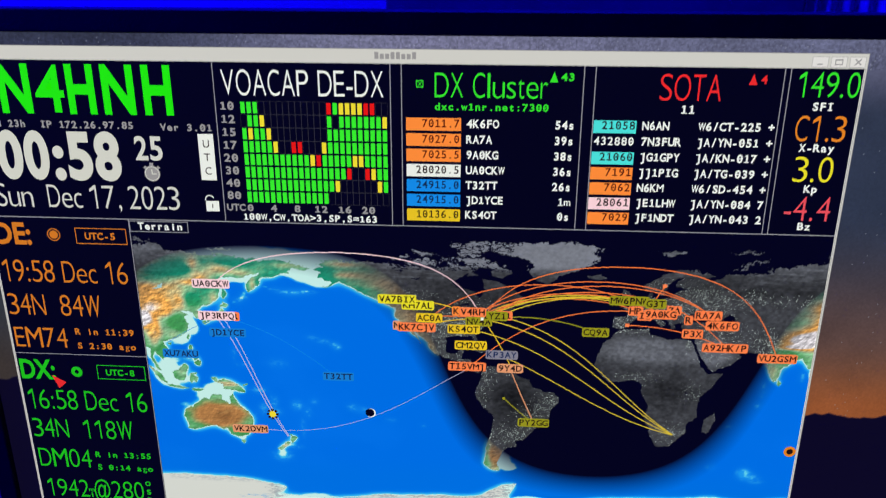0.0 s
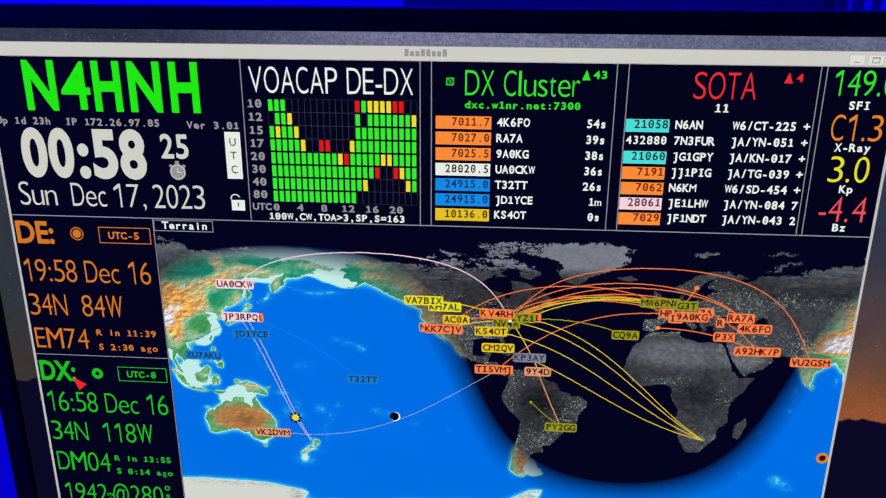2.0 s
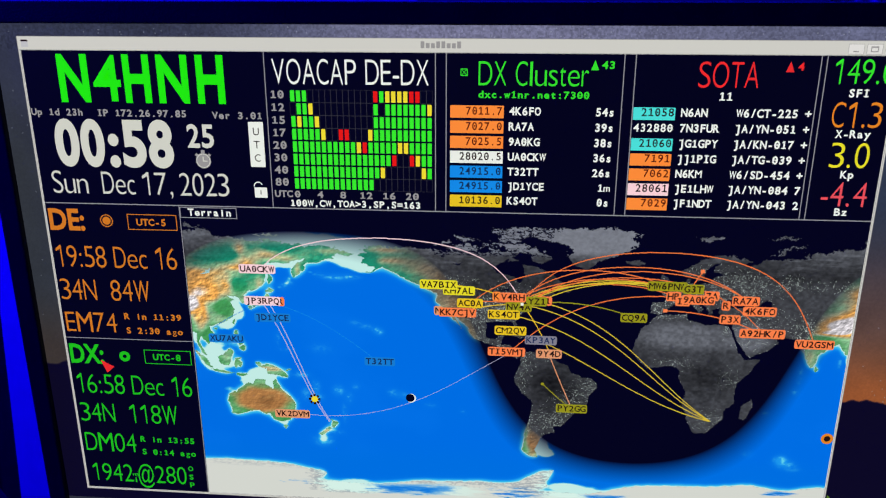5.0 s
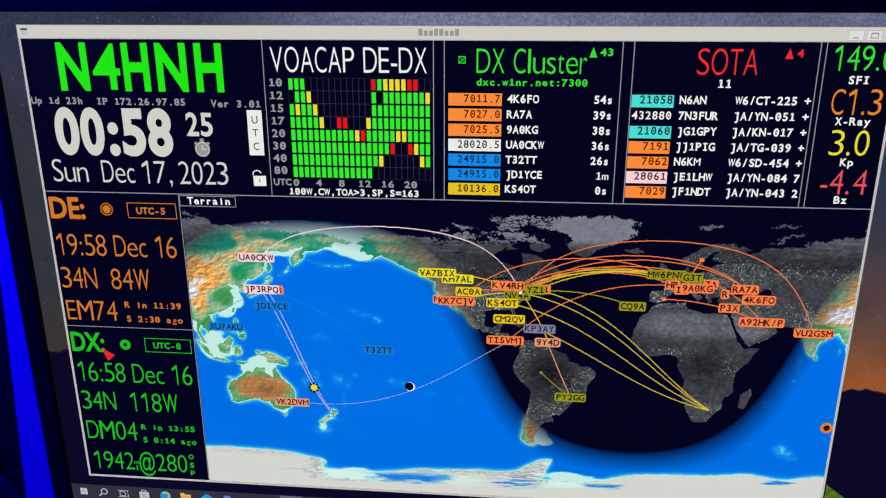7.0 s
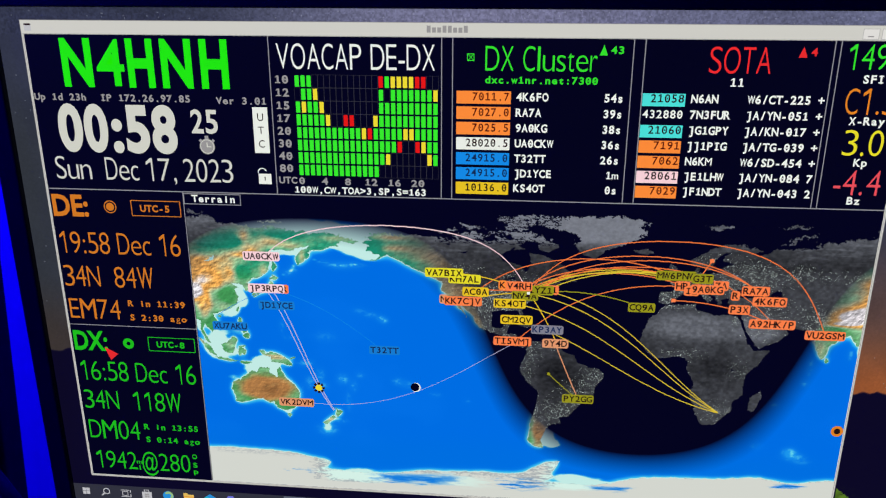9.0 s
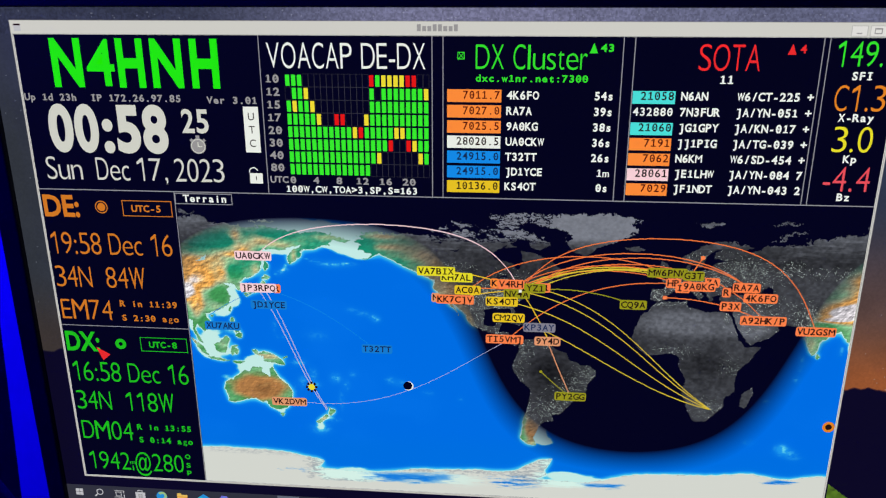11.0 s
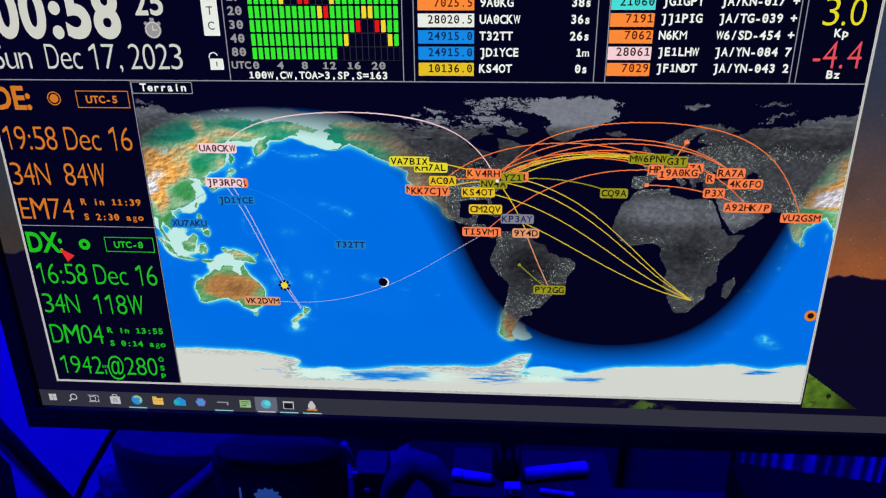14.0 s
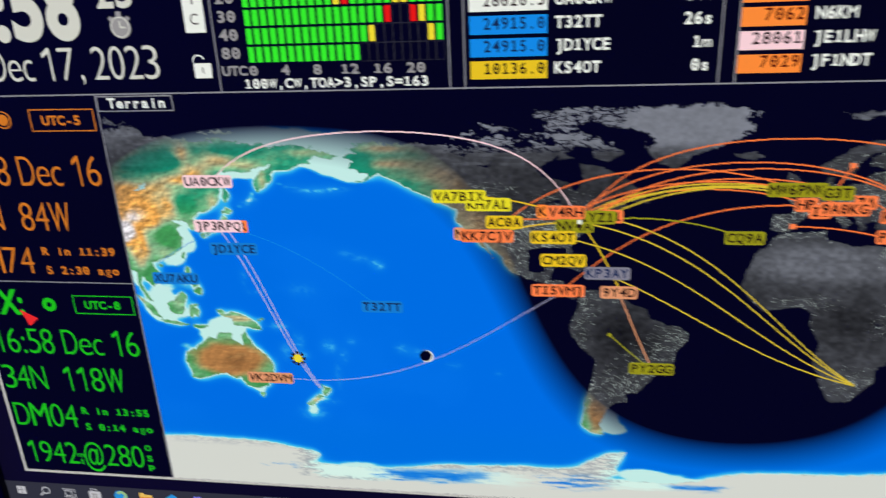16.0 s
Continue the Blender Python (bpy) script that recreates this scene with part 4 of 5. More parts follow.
hills = value_noise(gx / 6, gy / 3.6, 87, 6, 0.62)
height = 0.20 + 0.13 * broad + 0.15 * hills + spots_sum(lon, lat, (
    (104, 45, 13, 7, 0.75), (100, 40, 8, 5, 0.5), (110, 39, 6, 4, 0.45), (96, 33, 6, 4.5, 1.25), (103, 30, 3, 4, 0.5), (97, 52, 8, 4, 0.5), (112, 53, 9, 3, 0.35), (127, 67, 3, 5, 0.55), (131, 60, 6, 3.5, 0.55), (126, 56, 10, 2.2, 0.6), (142, 64, 7, 3, 0.5), (152, 62, 7, 2, 0.35),
    (137, 47, 2.4, 4, 0.35), (102, 25, 4, 3.5, 0.75), (112, 25, 5, 3, 0.25), (128.5, 38.5, 1.5, 3, 0.3), (118, 45, 3, 5, 0.35), (159, 56, 1.6, 4, 0.35), (-149, 62.4, 8, 1.6, 0.5), (-150, 68.4, 12, 1.4, 0.4), (-120, 55, 7, 9, 0.6), (-130, 59, 7, 4, 0.4), (-112, 40, 10, 9, 0.75), (-103, 23, 6, 6, 0.6), (-69.5, -30, 2.5, 20, 0.9),
    (176, 67, 7, 1.6, 0.3), (102, 66.5, 7, 3.5, 0.3), (138.6, 36.3, 2, 1, 0.4), (115, 1, 3, 2.4, 0.2), (140, -5, 7, 1.4, 0.6), (101, 20, 3, 4, 0.3), (77, 15, 3, 6, 0.25), (98, 3, 2.4, 3, 0.25), (171, -43.6, 2, 1.6, 0.35), (85, 28.6, 9, 1.5, 0.9), (88, 33, 9, 5, 1.3),
    (112, 63.5, 10, 3.0, -0.55), (124, 63, 5, 2.4, -0.4), (115, 33, 4, 5, -0.5), (125, 46, 4, 3.6, -0.5), (148, 68.4, 8, 2.2, -0.5), (-161, 62, 5, 4, -0.4), (82, 26, 8, 2.2, -0.4), (105, 14, 4, 4, -0.3), (102, 73, 10, 1.6, -0.4)))
low = np.zeros(lon.shape + (3,)) + (66, 150, 84)
low = blend(low, (18, 142, 110), smooth(lat, 34, 56))
ground = blend(low, (132, 182, 138), smooth(height, 0.06, 0.36))
ground = blend(ground, (188, 180, 134), smooth(height, 0.30, 0.60))
ground = blend(ground, (230, 164, 82), smooth(height, 0.52, 0.90) * smooth(lat, 15, 30))
ground = blend(ground, (222, 216, 220), smooth(height, 1.05, 1.4))
desert = smooth(spots_sum(lon, lat, ((133, -25, 17, 9, 1.3), (-68, -44, 5, 9, 1.0))) + 0.25 * broad, 0.25, 0.8)
ground = blend(ground, (176, 124, 72), desert)
ground = blend(ground, (206, 160, 100), desert * smooth(value_noise(gx / 7, gy / 1.6, 95, 4), 0.1, 0.6) * 0.7)
ground = blend(ground, (124, 84, 48), spots_sum(lon, lat, ((137, -26, 6, 4, 0.7),)))
ground = blend(ground, (130, 112, 88), spots_sum(lon, lat, ((-122, 47, 14, 13, 0.9), (-108, 30, 10, 8, 0.7), (-140, 62, 14, 5, 0.6))))
ground = blend(ground, (176, 190, 172), smooth(lat, 68, 75) * 0.75)
slope = np.gradient(soften(value_noise(gx / 3, gy / 2, 89, 5, 0.6) * (0.25 + 0.7 * np.clip(height, 0, 1)), 0.5))
light = np.clip(1.0 + 1.5 * (slope[0] + slope[1]) + 0.05 * fine, 0.55, 1.4)
ground = ground * light[..., None]
streak = value_noise(gx / 9, gy / 1.1, 111, 5, 0.6)
east = (lon + 360) % 360


def patch(x0, x1, y0, y1, soft, ragged):
    """A soft-edged patch of the map in degrees east and north."""
    x, y = east + 9 * streak * ragged, lat + 1.6 * streak * ragged
    return smooth(x, x0 - soft, x0 + soft) * (1 - smooth(x, x1 - soft, x1 + soft)) * smooth(y, y0 - soft / 4, y0 + soft / 4) * (1 - smooth(y, y1 - soft / 4, y1 + soft / 4))


snow = np.zeros_like(ground) + (211, 214, 206)
snow = blend(snow, (212, 240, 230), patch(165, 199, -84.5, -70, 3, 1.0) + patch(297, 322, -81.5, -63, 4, 1.0) + patch(185, 262, -83.4, -76.5, 8, 1.6) * 0.7)
snow = blend(snow, (20, 122, 220), patch(200, 240, -82.8, -77.8, 9, 1.6) * (1.0 + 0.5 * streak) + patch(276, 296, -82.5, -75.5, 6, 2.0) * smooth(streak, -0.25, 0.3) + patch(322, 342, -80.6, -78.6, 5, 1.2) + patch(66, 76, -72.5, -70.2, 3, 1.0) + patch(151, 163, -80.5, -76.5, 4, 2.2) * smooth(streak, 0.0, 0.4) * 0.6)
rim = patch(160, 168, -84, -69, 2, 1.2) + patch(165, 196, -85, -83.6, 2, 1.5) + patch(196, 292, -76.5, -72, 5, 1.4) * 0.8 + patch(284, 304, -80, -62, 4, 1.6) + patch(100, 165, -69, -66, 6, 0.8) * 0.6
snow = blend(snow, (96, 108, 128), np.clip(rim, 0, 1) * smooth(np.abs(streak + 0.5 * fine), 0.30, 0.05) * 0.42)
day_map = np.where(land[..., None], np.where(ice[..., None], snow, ground), sea)
edge = smooth(near, 0.42, 0.55) * (1 - smooth(near, 0.55, 0.72))
day_map = blend(day_map, (92, 110, 96), edge * land * ~ice * 0.45)
day_map = blend(day_map, (120, 130, 138), edge * ice * smooth(streak + fine, -0.2, 0.3) * 0.8)

# night side: black sea, grey land, city lights
bare = 62 + 13 * rough + 14 * soften(fine, 0.8) + 38 * smooth(spots_sum(lon, lat, ((10, 24, 30, 9, 1.2), (46, 24, 12, 9, 0.9), (20, -25, 10, 8, 0.5))), 0.2, 1.0)
bare -= 26 * spots_sum(lon, lat, ((22, 0, 12, 8, 1), (-62, -5, 12, 10, 0.8), (-55, -16, 14, 16, 0.7), (-85, 50, 40, 10, 0.7), (70, 60, 60, 5, 0.7)))
arctic = smooth(lat, 65, 71) * smooth(np.cos(ang + radians(70)), 0.35, 0.65)
bare = bare * (1 - arctic) + (122 + 8 * rough) * arctic
bare = bare + 22 * smooth(lat, 66, 74) * (1 - arctic) + 16 * smooth(value_noise(gx / 9, gy / 1.2, 153, 4), 0.0, 0.4) * smooth(lat, 58, 64) * (1 - arctic)
bare = np.clip(bare * np.clip(1 + 0.10 * fine, 0.6, 1.4), 18, 140)
night_map = np.where(land[..., None], bare[..., None] * np.array((0.97, 1.0, 1.08)), np.array((4.0, 4.0, 29.0)))
people = spots_sum(lon, lat, ((-83, 38, 13, 8, 1.5), (-97, 33, 9, 7, 1.1), (-119, 36, 4, 6, 0.7), (-100, 20, 7, 4, 0.9), (-87, 14, 6, 3, 0.6), (-75, 5, 4, 6, 0.7), (-66, 9, 7, 2, 0.7), (-48, -21, 8, 8, 0.95), (-39, -8, 6, 7, 0.8), (-58, -31, 8, 7, 0.75), (-77, -9, 3, 8, 0.6), (-71, -32, 2, 7, 0.7), (-112, 52, 8, 3, 0.4),
                              (5, 47, 14, 7, 1.2), (35, 52, 16, 7, 0.75), (18, 61, 8, 4, 0.7), (38, 58, 5, 3, 0.7), (50, 54, 14, 3, 0.45), (62, 57, 6, 3, 0.5), (48, 34, 10, 5, 0.75), (76, 24, 9, 9, 1.1), (72, 32, 5, 4, 0.9), (6, 7.5, 9, 3, 0.6), (28, -26, 7, 5, 0.6), (31.2, 28.5, 1.2, 3.5, 1.4), (2, 36, 14, 2, 0.9), (46, 25, 8, 6, 0.55),
                              (36, 0, 5, 6, 0.3), (14, 42, 4, 5, 0.6), (-4, 40, 6, 4, 0.8), (82, 54, 12, 3, 0.4)))
clump = smooth(value_noise(gx / 1.7, gy / 1.4, 101, 4, 0.75), -0.35, 0.5)
veins = smooth(np.abs(value_noise(gx / 5, gy / 4, 107, 4, 0.6)), 0.09, 0.02)
lit = (np.random.RandomState(9).rand(*lon.shape) < people * (0.10 + 0.62 * clump ** 1.6) + 0.06 * veins * clump + 0.008) & land & (np.abs(lat) < 66) & (people > 0.04)
lit |= (np.random.RandomState(10).rand(*lon.shape) < 0.5 * edge * np.clip(people + 0.3, 0, 1)) & land & (np.abs(lat) < 50)
sparkle = 74 + 165 * np.random.RandomState(11).rand(*lon.shape) ** 2.2
night_map = np.where(lit[..., None], sparkle[..., None] * np.array((0.94, 1.0, 0.97)), night_map)
sun_lon, sun_lat = radians(164.9), radians(-23.3)
high = np.sin(np.radians(lat)) * math.sin(sun_lat) + np.cos(np.radians(lat)) * math.cos(sun_lat) * np.cos(ang - sun_lon)
shine = np.clip((high + 0.19) / 0.25, 0, 1) ** 0.5
world_map = night_map * (1 - shine[..., None]) + day_map * shine[..., None]
map_pane = picture_sheet("map_pane", MU0, MV0, MU1, MV1, world_map, 3, monitor, "glowing world map with day and night sides")
del world_map, night_map, day_map, sea, ground, snow, bare, people, clump, veins, rough, fine, deep, px, py, jx, jy, streak, broad, slope, light, halo, low, height, hills, desert, glow_band

# contact paths: arcs of great circles
HUB = (-77.8, 39.7)


def great_circle(a, b, n=70):
    def unit(p):
        return Vector((math.cos(radians(p[1])) * math.cos(radians(p[0])), math.cos(radians(p[1])) * math.sin(radians(p[0])), math.sin(radians(p[1]))))
    p, q = unit(a), unit(b)
    w = p.angle(q)
    out = []
    for i in range(n + 1):
        k = i / n
        d = (math.sin((1 - k) * w) * p + math.sin(k * w) * q) / math.sin(w)
        out.append(map_uv(math.degrees(math.atan2(d.y, d.x)), math.degrees(math.asin(max(-1, min(1, d.z))))))
    return out


def path(a, b, material, weight=1.1, layer=4.0, k0=0.0, k1=1.0):
    line, width = great_circle(a, b), max(0.5, round(1.7 * weight) / 2)
    line = line[int(k0 * 70):int(k1 * 70) + 1]
    quads = []
    for (x0, y0), (x1, y1) in zip(line, line[1:]):
        dx, dy = x1 - x0, y1 - y0
        if max(abs(dx), abs(dy)) < 1e-6 or math.hypot(dx, dy) > 80:
            continue
        n = max(1, math.ceil(max(abs(dx), abs(dy)) / 0.5))
        for i in range(n):
            k = (i + 0.5) / n
            u, v = round((x0 + dx * k) * 2) / 2, round((y0 + dy * k) * 2) / 2
            if abs(dx) > abs(dy):
                quads.append(rect(u - 0.27, v - width / 2, u + 0.27, v + width / 2))
            else:
                quads.append(rect(u - width / 2, v - 0.27, u + width / 2, v + 0.27))
    return flat("contact_path", quads, material, map_pane, layer)


path((140, 57.5), HUB, PINK, 1.1)
path((138, 35.6), (173.0, -37.5), LILAC, 1.2)
path((141.5, 35.6), (173.5, -37.0), LILAC, 1.2)
path((142, 36), (-160, 4), SKY, 0.5)
path((139, 35.5), (108.5, 19.5), SEA_TAG, 0.8)
path((158, -33.0), (-84.5, 10.0), LILAC, 0.55)
path((-84.5, 10.5), (0, 46.5), PATH_ORANGE, 1.1)
path(HUB, (77.5, 22.5), PATH_ORANGE, 1.2, 4.2)
path((-104, 41), (4, 49.5), PATH_ORANGE, 1.2, 4.3)
path((-82, 40), (38.5, 47), PATH_ORANGE, 1.1, 4.4)
path((-76, 40), (50, 28), PATH_ORANGE, 1.1, 4.48)
path((-74, 41), (47, 40.5), PATH_ORANGE, 1.1, 4.5)
path((-82, 40), (3, 47), PATH_ORANGE, 1.0, 4.1)
path((-80, 43), (15, 46), PATH_ORANGE, 1.0, 4.6)
for k, (la, lo) in enumerate(((40.5, -2), (39, 0), (42, -4), (38.2, 8))):
    path((-80 + 2 * k, la), (lo, 52 - 0.6 * k), PATH_YELLOW, 1.0, 4.05 + 0.11 * k)
for k, start in enumerate(((-68, 41.4), (-77, 39.4), (-86, 33.6), (-66.5, 18.0))):
    path(start, (27.6 + 0.3 * k, -26.0 - 0.25 * k), PATH_YELLOW, 1.1, 4.15 + 0.1 * k)
path(HUB, (-18, 34), OLIVE, 0.9, 4.55)
path((-115, 49.5), HUB, GOLD, 1.0, 4.65)
path((-108, 40), HUB, PATH_ORANGE, 1.0, 4.75)
path((-112, 34), HUB, GOLD, 0.9, 4.85)
path(HUB, (-61, 10), GOLD, 1.1, 4.95)
path((-62, 10), (-49, -20), TAN, 1.1, 5.0)
path((-65, -7.6), (-50, -21), OLIVE, 1.1, 5.1)
path((-2, 38.5), (48, 28), PATH_ORANGE, 1.0, 5.05)
path((11, 52), (16, 61), PATH_ORANGE, 1.1, 5.15)
flat("path_end", [disc(*map_uv(-65, -7.6), 1.6, 12)], OLIVE, map_pane, 5.6)
flat("path_end", [rect(619, 242, 623, 245.6)], DEEP_ORANGE, map_pane, 5.6)
flat("path_end", [rect(651, 200.4, 655, 204)], DEEP_ORANGE, map_pane, 5.6)
flat("path_end", [rect(479.8, 240.2, 482.8, 243.2)], PAPER, map_pane, 8.0)

# call sign tags at their places on the map
tags = (("UA0CKW", 214, 212.9, PINK), ("R", 236, 247.4, DEEP_ORANGE), ("JP3RPQ", 217, 247.2, PINK), ("JD1YCE", 226.5, 265.3, SEA_TAG), ("XU7AKU", 176, 290.4, SEA_TAG), ("T32TT", 337, 310.4, SEA_TAG), ("KH7AL", 418.4, 229.4, YELLOW), ("VA7BIX", 398, 223.6, YELLOW),
        ("N", 397.6, 251.4, TAN), ("AC0A", 429.4, 242.4, GOLD), ("KK7CJV", 417, 252.8, DEEP_ORANGE), ("K1", 503.6, 237.6, DEEP_ORANGE), ("NV4A", 478, 244.8, OLIVE), ("1YZ1", 493, 238.4, OLIVE), ("K", 456, 234.2, ORANGE), ("V4RH", 472, 234.8, DEEP_ORANGE), ("KS4OT", 463.4, 253.4, GOLD), ("CM2QV", 470.6, 270.6, GOLD), ("KP3AY", 501.4, 280.0, SLATE), ("TI5VMJ", 467.2, 294.0, DEEP_ORANGE),
        ("9Y4D", 510, 294.6, TAN), ("CQ9A", 591.4, 252.4, OLIVE), ("7A", 664, 227.0, DEEP_ORANGE), ("R", 678.4, 236.6, DEEP_ORANGE), ("MW6PNW", 621, 218.4, OLIVE), ("G3T", 646, 220.6, OLIVE), ("HB", 627.8, 228.6, DEEP_ORANGE), ("I2", 637, 233.4, DEEP_ORANGE), ("9A0KG", 651.6, 231.4, DEEP_ORANGE), ("RA7A", 696.6, 231.2, DEEP_ORANGE),
        ("4K6FO", 710.8, 241.6, DEEP_ORANGE), ("P3X", 683.6, 250.8, DEEP_ORANGE), ("A92HK/P", 716, 264.8, DEEP_ORANGE), ("VU2GSM", 766.6, 274.4, DEEP_ORANGE), ("PY2GG", 535.6, 355.4, OLIVE), ("VK2DVM", 241.4, 375.4, TAN))
for k, (text, u, v, mat) in enumerate(tags):
    half = 2.95 * len(text) + 1.2
    level = 5.7 + 0.06 * k
    flat("call_tag", [rounded(u - half, v - 4.9, u + half, v + 4.9, 2.0)], mat, map_pane, level)
    typed(text, u - half + 1.2, u + half - 1.2, v + 3.1, v - 3.2, INK_BLUE if mat in (SEA_TAG, SLATE) else INK, map_pane, layer=level + 0.03, fat=0.020)

flat("map_style_box", [rect(139.8, 149.8, 197.8, 161.0)], NIGHT, map_pane, 6)
flat("map_style_frame", outline(139.8, 149.8, 197.8, 161.0, 0.8), LINE_GREY, map_pane, 6.4)
typed("Terrain", 148, 192.6, 158.4, 151.6, PAPER, map_pane, layer=6.6)

su, sv = map_uv(164.9, -23.0)
flat("sun_rays", [[(su + 6.4 * math.cos(a - 0.25), sv + 6.4 * math.sin(a - 0.25)), (su + 6.4 * math.cos(a + 0.25), sv + 6.4 * math.sin(a + 0.25)), (su + 3 * math.cos(a + 0.3), sv + 3 * math.sin(a + 0.3)), (su + 3 * math.cos(a - 0.3), sv + 3 * math.sin(a - 0.3))] for a in [math.pi / 4 * i for i in range(8)]], INK, map_pane, 8)
flat("sun_mark", [disc(su, sv, 3.6, 20)], CELL_YELLOW, map_pane, 8.3)
mu, mv = map_uv(-139, -19.8)
flat("moon_mark", [disc(mu, mv, 5.2, 24)], PAPER, map_pane, 8)
flat("moon_shade", [disc(mu - 0.9, mv - 0.3, 4.6, 24)], NIGHT, map_pane, 8.3)
flat("antipode_mark", [disc(793.6, 377.4, 6.0, 28)], AMBER, map_pane, 8)
flat("antipode_centre", [disc(793.6, 377.4, 3.2, 20)], INK, map_pane, 8.3)

# ---- the task bar ----
bar = flat("task_bar", [rect(L, 494.6, R, B)], TASKBAR, monitor, 1, "dark task bar with a row of small icons")
TEAL, FOLDER, VIOLET, BLUE = glow("lit_teal", (40, 170, 190)), glow("lit_folder", (226, 186, 92)), glow("lit_violet", (110, 110, 210)), glow("lit_icon_blue", (40, 140, 210))
PALE_GREEN, DARK = glow("lit_pale_green", (150, 186, 130)), glow("lit_dark_icon", (22, 22, 30))
flat("start_icon", [rect(-16 + 4.4 * i, 499.8 + 4.4 * j, -12 + 4.4 * i, 503.8 + 4.4 * j) for i in (0, 1) for j in (0, 1)], ICON_WHITE, bar, 2)
flat("search_icon", ring(12.6, 502.8, 3.0, 4.1, 20) + [[(9.0, 505.0), (10.2, 506.0), (7.0, 509.4), (5.8, 508.4)]], ICON_WHITE, bar, 2)
flat("task_view_icon", outline(31, 501.4, 38, 507.4, 0.8) + [rect(29.4, 499.6, 39.8, 500.4), rect(29.4, 508.2, 39.8, 509.0), rect(40.4, 499.8, 41.4, 503), rect(40.4, 505, 41.4, 509)], ICON_WHITE, bar, 2)
flat("shop_icon", [rect(54.6, 500.6, 66.0, 510.4)] + outline(57.4, 497.8, 63.2, 501.2, 0.8), ICON_WHITE, bar, 2)
flat("shop_icon_mark", [rect(57.8 + 2.8 * i, 502.8 + 2.8 * j, 60 + 2.8 * i, 505 + 2.8 * j) for i in (0, 1) for j in (0, 1)], MID_GREY, bar, 3)
flat("browser_icon", [disc(85.4, 504.2, 6.2)], BLUE, bar, 2)
flat("browser_icon_mark", ring(86.2, 503.4, 2.4, 5.2, 20, -60, 150), PALE_GREEN, bar, 3)
flat("folder_icon", [rect(103.4, 500.8, 115.4, 509.6), rect(103.4, 499.0, 108.4, 500.7)], FOLDER, bar, 2)
flat("folder_icon_mark", [rect(103.4, 503.2, 115.4, 504.0)], AMBER, bar, 3)
flat("mail_icon", [[(128.0, 503.0), (134.6, 498.4), (141.0, 503.0), (141.0, 510.0), (128.0, 510.0)]], BLUE, bar, 2)
flat("mail_icon_mark", [disc(130.8, 505.6, 3.6, 18)], TEAL, bar, 3)
flat("hexagon_icon", [disc(158.2, 504.6, 6.0, 6)], VIOLET, bar, 2)
flat("hexagon_icon_mark", ring(158.2, 504.6, 1.6, 3.4, 12), TEAL, bar, 3)
flat("device_icon", [rect(176.8, 503.0, 189.4, 504.4), rect(187.6, 504.5, 189.4, 507.4)], MID_GREY, bar, 2)
flat("meter_icon", [rect(202.4, 500.0, 214.6, 509.6)], PALE_GREEN, bar, 2)
flat("meter_icon_mark", [rect(203.6, 501.6, 213.4, 502.6), rect(203.6, 504.4, 213.4, 505.2), rect(203.6, 506.8, 209.4, 507.8)], DARK, bar, 3)
flat("active_tile", [rect(219.6, 495.2, 244.4, 513.4)], TASK_ACTIVE, bar, 1.6)
flat("globe_icon", [disc(232, 504.2, 5.8)], glow("lit_globe", (98, 164, 198)), bar, 2.4)
flat("globe_icon_mark", [disc(233.4, 502.8, 3.4, 16)], AQUA, bar, 3)
flat("console_icon", [rect(251.0, 499.8, 263.0, 509.8)], ICON_WHITE, bar, 2)
flat("console_icon_mark", [rect(252.0, 501.6, 262.0, 509.0)], DARK, bar, 3)
flat("bird_icon", [disc(283.0, 505.4, 4.2, 18, 5.2), disc(283.0, 500.6, 2.2, 14)], ICON_WHITE, bar, 2)
flat("bird_icon_mark", [disc(280.0, 509.6, 3.0, 12, 1.5), disc(286.0, 509.6, 3.0, 12, 1.5)], AMBER, bar, 3)
for u in (85, 183.5, 232, 257, 283):
    flat("open_mark", [rect(u - 10.4, 513.6, u + 10.4, 515.0)], OPEN_GREY if u != 232 else ICON_WHITE, bar, 2.6)

# ---- things behind and under the monitor ----
def lump(centre, size, seed, rough=0.25, squash=0.0):
    """A soft crumpled body that stands on the desk."""
    bm = bmesh.new()
    bmesh.ops.create_icosphere(bm, subdivisions=4, radius=1.0)
    for v in bm.verts:
        n = v.co.normalized()
        k = 1 + rough * noise.fractal(n * 1.6 + Vector((seed, 0, 0)), 0.9, 2.0, 4)
        v.co = Vector((centre[0] + n.x * k * size[0], centre[1] + n.y * k * size[1], max(0.0005, centre[2] + n.z * k * size[2])))
    return bm


def oval_speaker(x, y, r, h, label, top):
    """An oval upright speaker with a shallow dished top."""
    ob = thing("speaker", (x, y, 0.0), label, "speaker")
    for name, prof, mat in (("body", [(r - 0.004, 0.0005), (r - 0.001, 0.004), (r, h - 0.008), (r - 0.002, h - 0.004)], DARK_RUBBER), ("top_plate", [(r - 0.003, h - 0.0035), (r - 0.003, h - 0.0015), (r - 0.006, h), (0.0008, h - 0.0006)], top)):
        bm = lathe(prof, (0, 0, 0), 64)
        bmesh.ops.transform(bm, matrix=Matrix.Translation((x, y, 0)) @ Matrix.Diagonal((1, 0.42, 1, 1)), verts=bm.verts)
        part(name, bm, mat, ob)
    return ob


